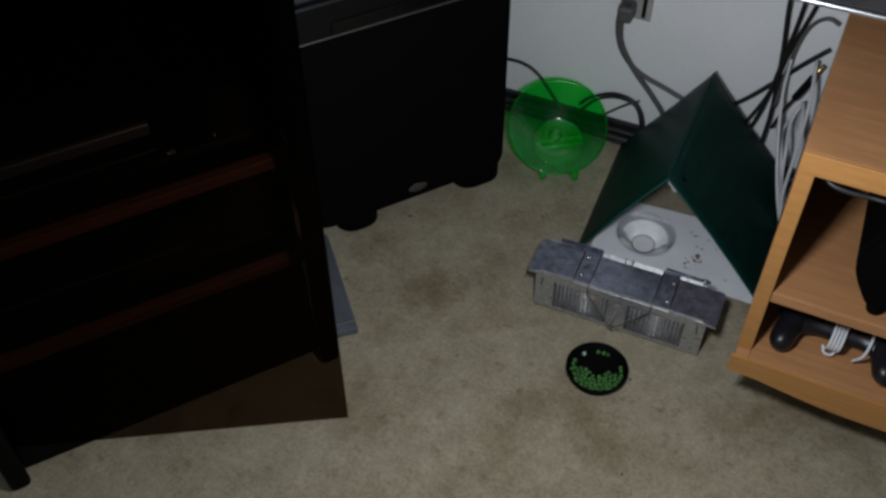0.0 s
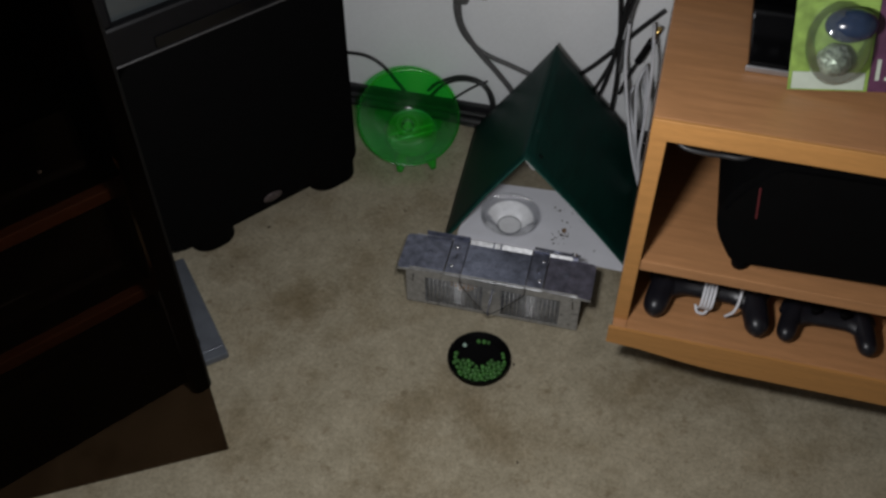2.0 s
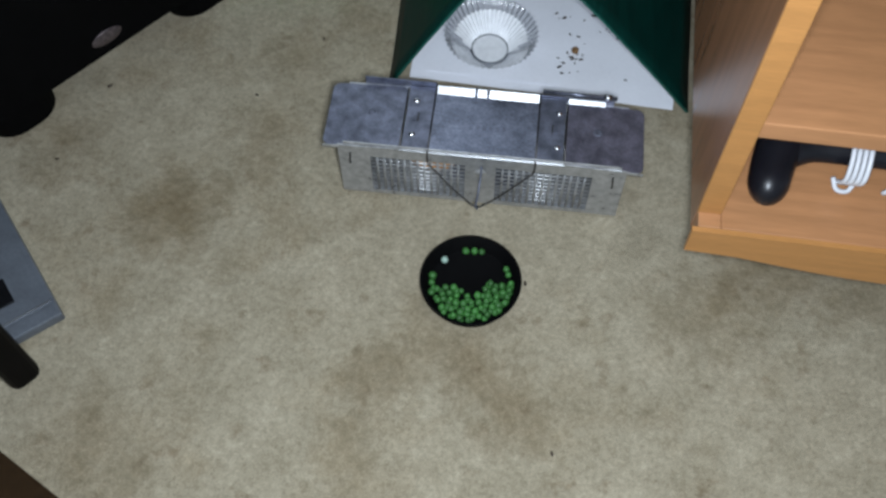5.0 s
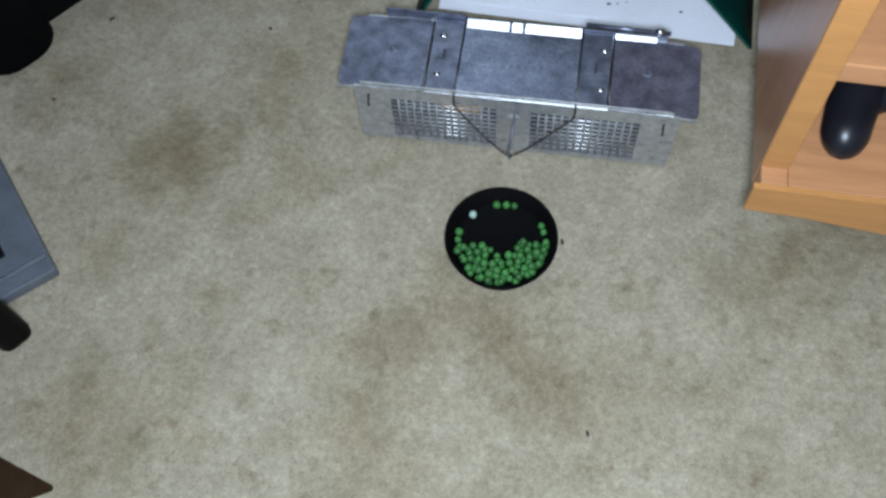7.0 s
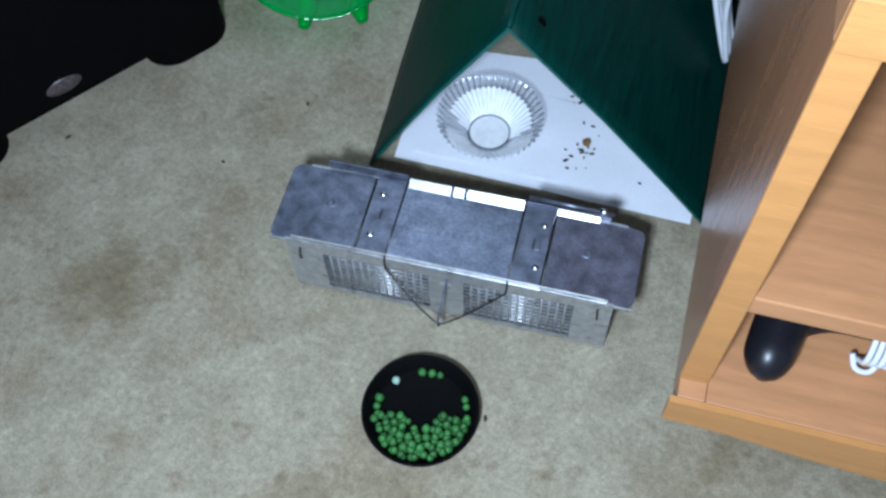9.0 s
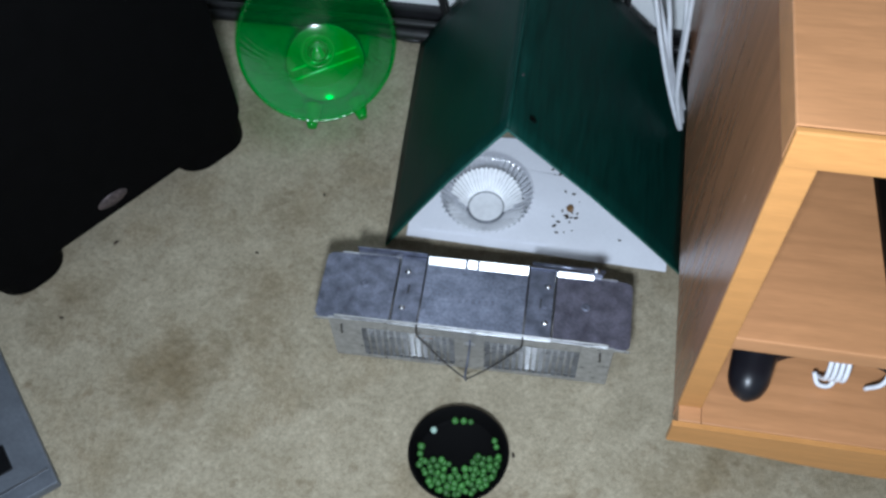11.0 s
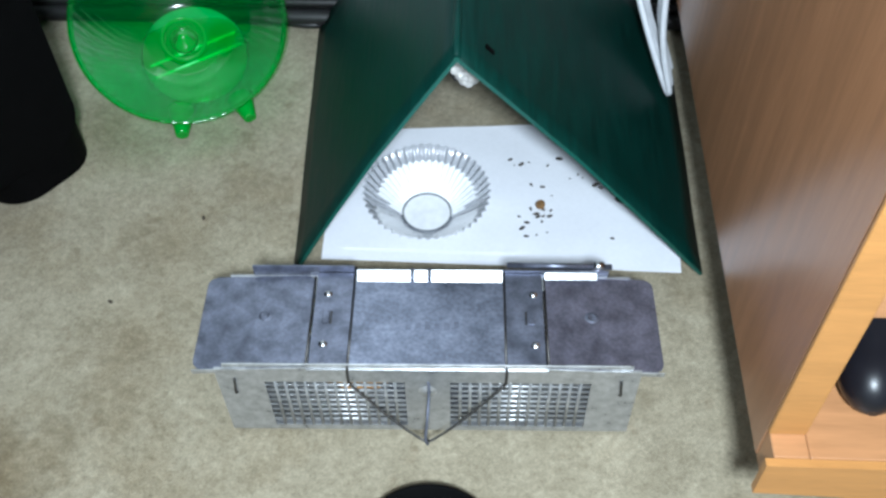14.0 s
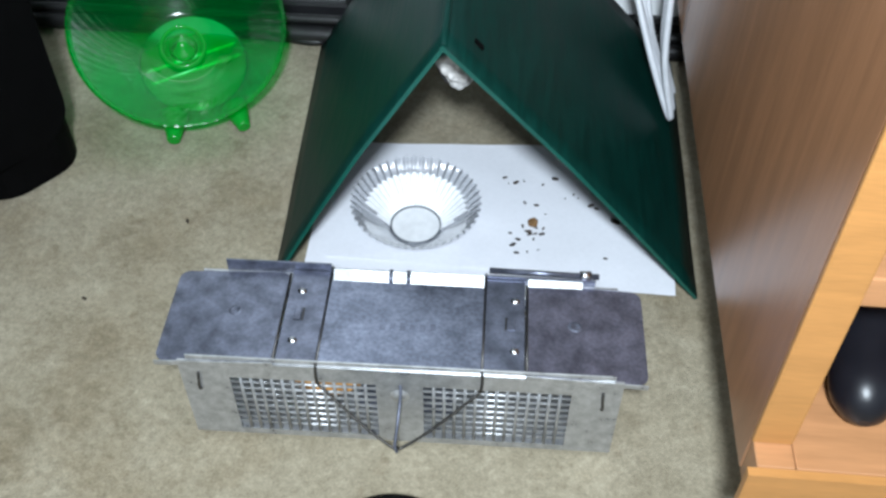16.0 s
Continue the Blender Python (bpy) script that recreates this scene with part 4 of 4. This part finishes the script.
for z in (0.170, 0.352):
    shelf = part("shelf", block((-W + 0.0225, 0.068, z), (-0.0225, 0.41, z + 0.016)), M_RACK, rack)
    part("shelf_edge", block((-W + 0.0225, 0.052, z - 0.001), (-0.004, 0.0678, z + 0.017), 0.002), M_TRIM, shelf, "cherry-brown shelf edge")
    part("side_edge", block((-0.0090, 0.0680, z), (-0.0042, 0.15, z + 0.017), 0.001), M_TRIM, shelf, "cherry-brown side edge")
part("top_board", block((-W - 0.01, -0.006, 0.8005), (0.01, 0.43, 0.82), 0.004), M_RACK, rack)
door = part("glass_door", block((0.0, -0.0025, 0.070), (0.444, 0.0025, 0.785), 0.0012, 1), M_SMOKE, rack, "smoked glass door standing ajar")
# no cast shadow: the glass tint already holds that shade
door.visible_shadow = False
door.matrix_local = facing(-0.411, -0.134).inverted() @ Matrix.Translation((-0.6410, -0.6040, 0)) @ Matrix.Rotation(math.atan2(0.518, 0.855), 4, "Z")
for z in (0.09, 0.74):
    part("hinge", tube([(0.0, 0.0, z - 0.012), (0.0, 0.0, z + 0.012)], 0.005, 12, 1), M_BLACK, door, "small black hinge")

for z, h, name, label in ((0.1865, 0.13, "disc_player", "black disc player with thin silver line on the rack"), (0.3685, 0.10, "stereo_receiver", "black stereo receiver with silver top strip on the rack")):
    unit = thing(name, facing(-0.411, -0.134, z), label, "stereo")
    part("casing", block((-0.445, 0.095, 0.006), (-0.04, 0.36, h), 0.003), M_BLACK, unit)
    part("front_panel", block((-0.448, 0.086, 0.008), (-0.037, 0.0948, h + 0.002), 0.002), M_GLOSS, unit, "glossy black front")
    for x in (-0.41, -0.08):
        part("foot", lathe([(0.0, 0.0), (0.012, 0.0), (0.013, 0.006), (0.0, 0.006)], 16), M_BLACK_SOFT, unit).matrix_local = pose(x, 0.12, 0)
    part("silver_line", block((-0.43, 0.0845, h * 0.42), (-0.16, 0.0858, h * 0.42 + 0.0018)), M_DIM, unit, "thin grey line")
    if name == "stereo_receiver":
        part("top_strip", block((-0.445, 0.0755, h - 0.027), (-0.165, 0.0858, h - 0.009), 0.003), M_DIM, unit, "brushed dark silver strip")
        # silver dots added for the white specular marks on the front
        for x in (-0.145, -0.092, -0.151):
            part("knob", lathe([(0.0, 0.004), (0.002, 0.0035), (0.0028, 0.0)], 16), M_SILVER, unit).matrix_local = pose(x, 0.0858, h * 0.32 + 0.1 * (x + 0.145), 90, 0, 0)

# a flat grey metal case beside the rack
case = thing("metal_case", Matrix.Translation((-0.3470, -0.197, 0)) @ Matrix.Rotation(math.atan2(0.10, -0.092), 4, "Z"), "flat grey metal case lying on the carpet", "case")
part("body", block((0, 0, 0.001), (0.21, 0.15, 0.013), 0.002), M_GREYCASE, case)
part("front_strip", block((0.0, 0.002, 0.0128), (0.012, 0.148, 0.0142), 0.0006), M_GREYCASE, case)
part("seam", block((0.0165, 0.003, 0.0128), (0.018, 0.147, 0.0136)), M_STEEL, case, "bright seam")
part("socket", block((0.034, 0.030, 0.0128), (0.062, 0.052, 0.0150), 0.001), M_BLACK, case, "small black socket")

# ---- the outlet and the cords along the wall ----
outlet = thing("wall_outlet", pose(-0.140, WALL_Y, 0.304), "grey wall outlet with two plugs in it", "outlet")
part("cover_plate", block((-0.024, -0.006, -0.058), (0.026, -0.0005, 0.058), 0.003), M_PLATE, outlet)
part("socket_frame", block((0.010, -0.0085, -0.052), (0.017, -0.0062, 0.05), 0.002), M_BLACK, outlet)
for z in (-0.036, 0.004):
    part("plug", block((-0.024, -0.042, z - 0.014), (0.002, -0.0087, z + 0.016), 0.006), M_GREY_CORD, outlet, "grey moulded plug")
CORDS = [
    ("grey power cord from the outlet to the floor", M_GREY_CORD, 0.0048, [(-0.156, 0.417, 0.258), (-0.159, 0.415, 0.232), (-0.152, 0.416, 0.195), (-0.127, 0.418, 0.153), (-0.086, 0.420, 0.105), (-0.059, 0.420, 0.066), (-0.054, 0.410, 0.017), (-0.055, 0.398, 0.005)]),
    ("grey power cord from the outlet to the floor", M_GREY_CORD, 0.0042, [(-0.152, 0.419, 0.299), (-0.164, 0.411, 0.248), (-0.154, 0.416, 0.190), (-0.120, 0.421, 0.148), (-0.065, 0.424, 0.125), (-0.015, 0.424, 0.108), (0.056, 0.424, 0.090)]),
    ("thin black cord across the white wall", M_CORD, 0.0022, [(-0.148, 0.424, 0.339), (-0.190, 0.424, 0.314), (-0.242, 0.424, 0.290), (-0.309, 0.424, 0.274), (-0.380, 0.424, 0.278), (-0.435, 0.424, 0.296)]),
    ("black cord in a loose loop against the wall", M_CORD, 0.0030, [(-0.216, 0.424, 0.042), (-0.195, 0.421, 0.067), (-0.153, 0.418, 0.090), (-0.112, 0.413, 0.086), (-0.091, 0.407, 0.054), (-0.090, 0.399, 0.008), (-0.106, 0.403, 0.005)]),
    ("black cord in a loose loop against the wall", M_CORD, 0.0030, [(-0.211, 0.424, 0.031), (-0.185, 0.424, 0.063), (-0.148, 0.422, 0.081), (-0.113, 0.419, 0.076), (-0.096, 0.411, 0.047), (-0.097, 0.409, 0.005), (-0.121, 0.402, 0.005)]),
    ("black cord in a loose loop against the wall", M_CORD, 0.0022, [(-0.192, 0.422, 0.005), (-0.171, 0.424, 0.030), (-0.134, 0.424, 0.065), (-0.107, 0.423, 0.085)]),
    ("black cord behind the pedestal", M_CORD, 0.0032, [(-0.371, 0.424, 0.098), (-0.331, 0.422, 0.099), (-0.301, 0.420, 0.086), (-0.276, 0.417, 0.060), (-0.252, 0.413, 0.033), (-0.233, 0.408, 0.005)]),
    ("thick black cords along the foot of the wall", M_CORD, 0.0085, [(-0.600, 0.401, 0.009), (-0.420, 0.399, 0.010), (-0.250, 0.401, 0.009), (-0.100, 0.397, 0.010), (0.060, 0.399, 0.009), (0.220, 0.401, 0.009), (0.400, 0.401, 0.009)]),
    ("thick black cords along the foot of the wall", M_CORD, 0.0045, [(-0.600, 0.405, 0.0205), (-0.420, 0.402, 0.022), (-0.250, 0.404, 0.021), (-0.100, 0.402, 0.023), (0.060, 0.403, 0.022), (0.220, 0.405, 0.021), (0.400, 0.405, 0.022)]),
    ("black cord on the carpet beside the wheel", M_CORD, 0.0034, [(-0.101, 0.400, 0.005), (-0.126, 0.392, 0.005), (-0.152, 0.395, 0.005), (-0.177, 0.397, 0.005)]),
    ("black cord hanging behind the flat television", M_CORD, 0.0038, [(0.087, 0.390, 0.511), (0.092, 0.400, 0.427), (0.096, 0.411, 0.343), (0.107, 0.416, 0.249), (0.116, 0.410, 0.136), (0.112, 0.398, 0.012)]),
    ("black cord hanging behind the flat television", M_CORD, 0.0034, [(0.118, 0.390, 0.510), (0.118, 0.401, 0.426), (0.117, 0.411, 0.343), (0.111, 0.416, 0.260), (0.098, 0.409, 0.136), (0.064, 0.403, 0.024)]),
    ("black cord hanging behind the flat television", M_CORD, 0.0034, [(0.154, 0.401, 0.508), (0.145, 0.406, 0.425), (0.132, 0.411, 0.342), (0.115, 0.416, 0.260), (0.104, 0.417, 0.177), (0.076, 0.417, 0.095), (0.042, 0.411, 0.005)]),
    ("black cord slanting across the white wall", M_CORD, 0.0042, [(0.173, 0.424, 0.278), (0.143, 0.424, 0.242), (0.105, 0.424, 0.192), (0.068, 0.424, 0.146), (0.026, 0.424, 0.106), (-0.011, 0.424, 0.066)]),
    ("grey cord curving over the cabinet's edge", M_GREY_CORD, 0.0034, [(0.175, 0.424, 0.324), (0.157, 0.424, 0.330), (0.138, 0.424, 0.315), (0.126, 0.423, 0.280), (0.120, 0.414, 0.218), (0.118, 0.411, 0.156)]),
]
for label, mat, radius, points in CORDS:
    tagged(part("cord", tube(points, radius, 8, 8), mat), label, "cord")
lead = thing("video_lead", pose(0, 0, 0), "black audio lead with gold plug hanging by the cabinet", "lead")
part("lead_cord", tube([(0.124, 0.394, 0.126), (0.135, 0.397, 0.167), (0.145, 0.398, 0.192)], 0.003), M_CORD, lead)
part("plug_body", tube([(0.145, 0.398, 0.192), (0.153, 0.399, 0.213), (0.162, 0.401, 0.236)], 0.0062, 12, 4), M_BLACK, lead)
part("plug_tip", tube([(0.162, 0.401, 0.236), (0.170, 0.402, 0.259)], 0.0042, 12, 1), M_GOLD, lead, "gold plug tip")
for k in range(4):
    a, b, low = 0.012 * k, 0.006 * k, (0.0, 0.10, 0.12, 0.08)[k]
    tip = (0.187 + 0.001 * (k % 2), 0.279 + b, 0.030 + 0.004 * k)
    pts = [(0.122 + a, 0.410, 0.254 - low), (0.126 + 0.7 * a, 0.390, 0.197 - 0.6 * low), (0.142 + 0.45 * a, 0.350, 0.137 - 0.2 * low), (0.164 + 0.1 * a, 0.307 + b, 0.078), tip,
           (0.1755, tip[1] + 0.012, 0.080), (0.1735, tip[1] + 0.038, 0.15 - 0.2 * low), (0.170 - 0.002 * (k % 2), tip[1] + 0.068, 0.222 - 0.6 * low), (0.160, 0.405, 0.264 - low)]
    tagged(part("white_cord", tube(pts, 0.0028, 8, 8), M_WHITE_CORD), "white cord looped beside the oak cabinet", "cord", "white cords in a hank")

# ---- crumbs on the carpet ----
for x, y, s in ((-0.389, 0.064, 1.25), (-0.413, -0.031, 0.95), (-0.237, 0.074, 1.0), (0.094, -0.26, 1.1), (-0.184, 0.157, 1.0), (0.056, -0.104, 1.2)):
    ob = new("carpet_crumb", grain_mesh)
    ob.matrix_world = pose(x, y, 0.0012, 0, 0, rng.uniform(0, 180)) @ Matrix.Diagonal((s, s, s, 1))
    tagged(ob, "tiny dark crumb lying on the beige carpet", "crumb", "crumbs on the carpet")
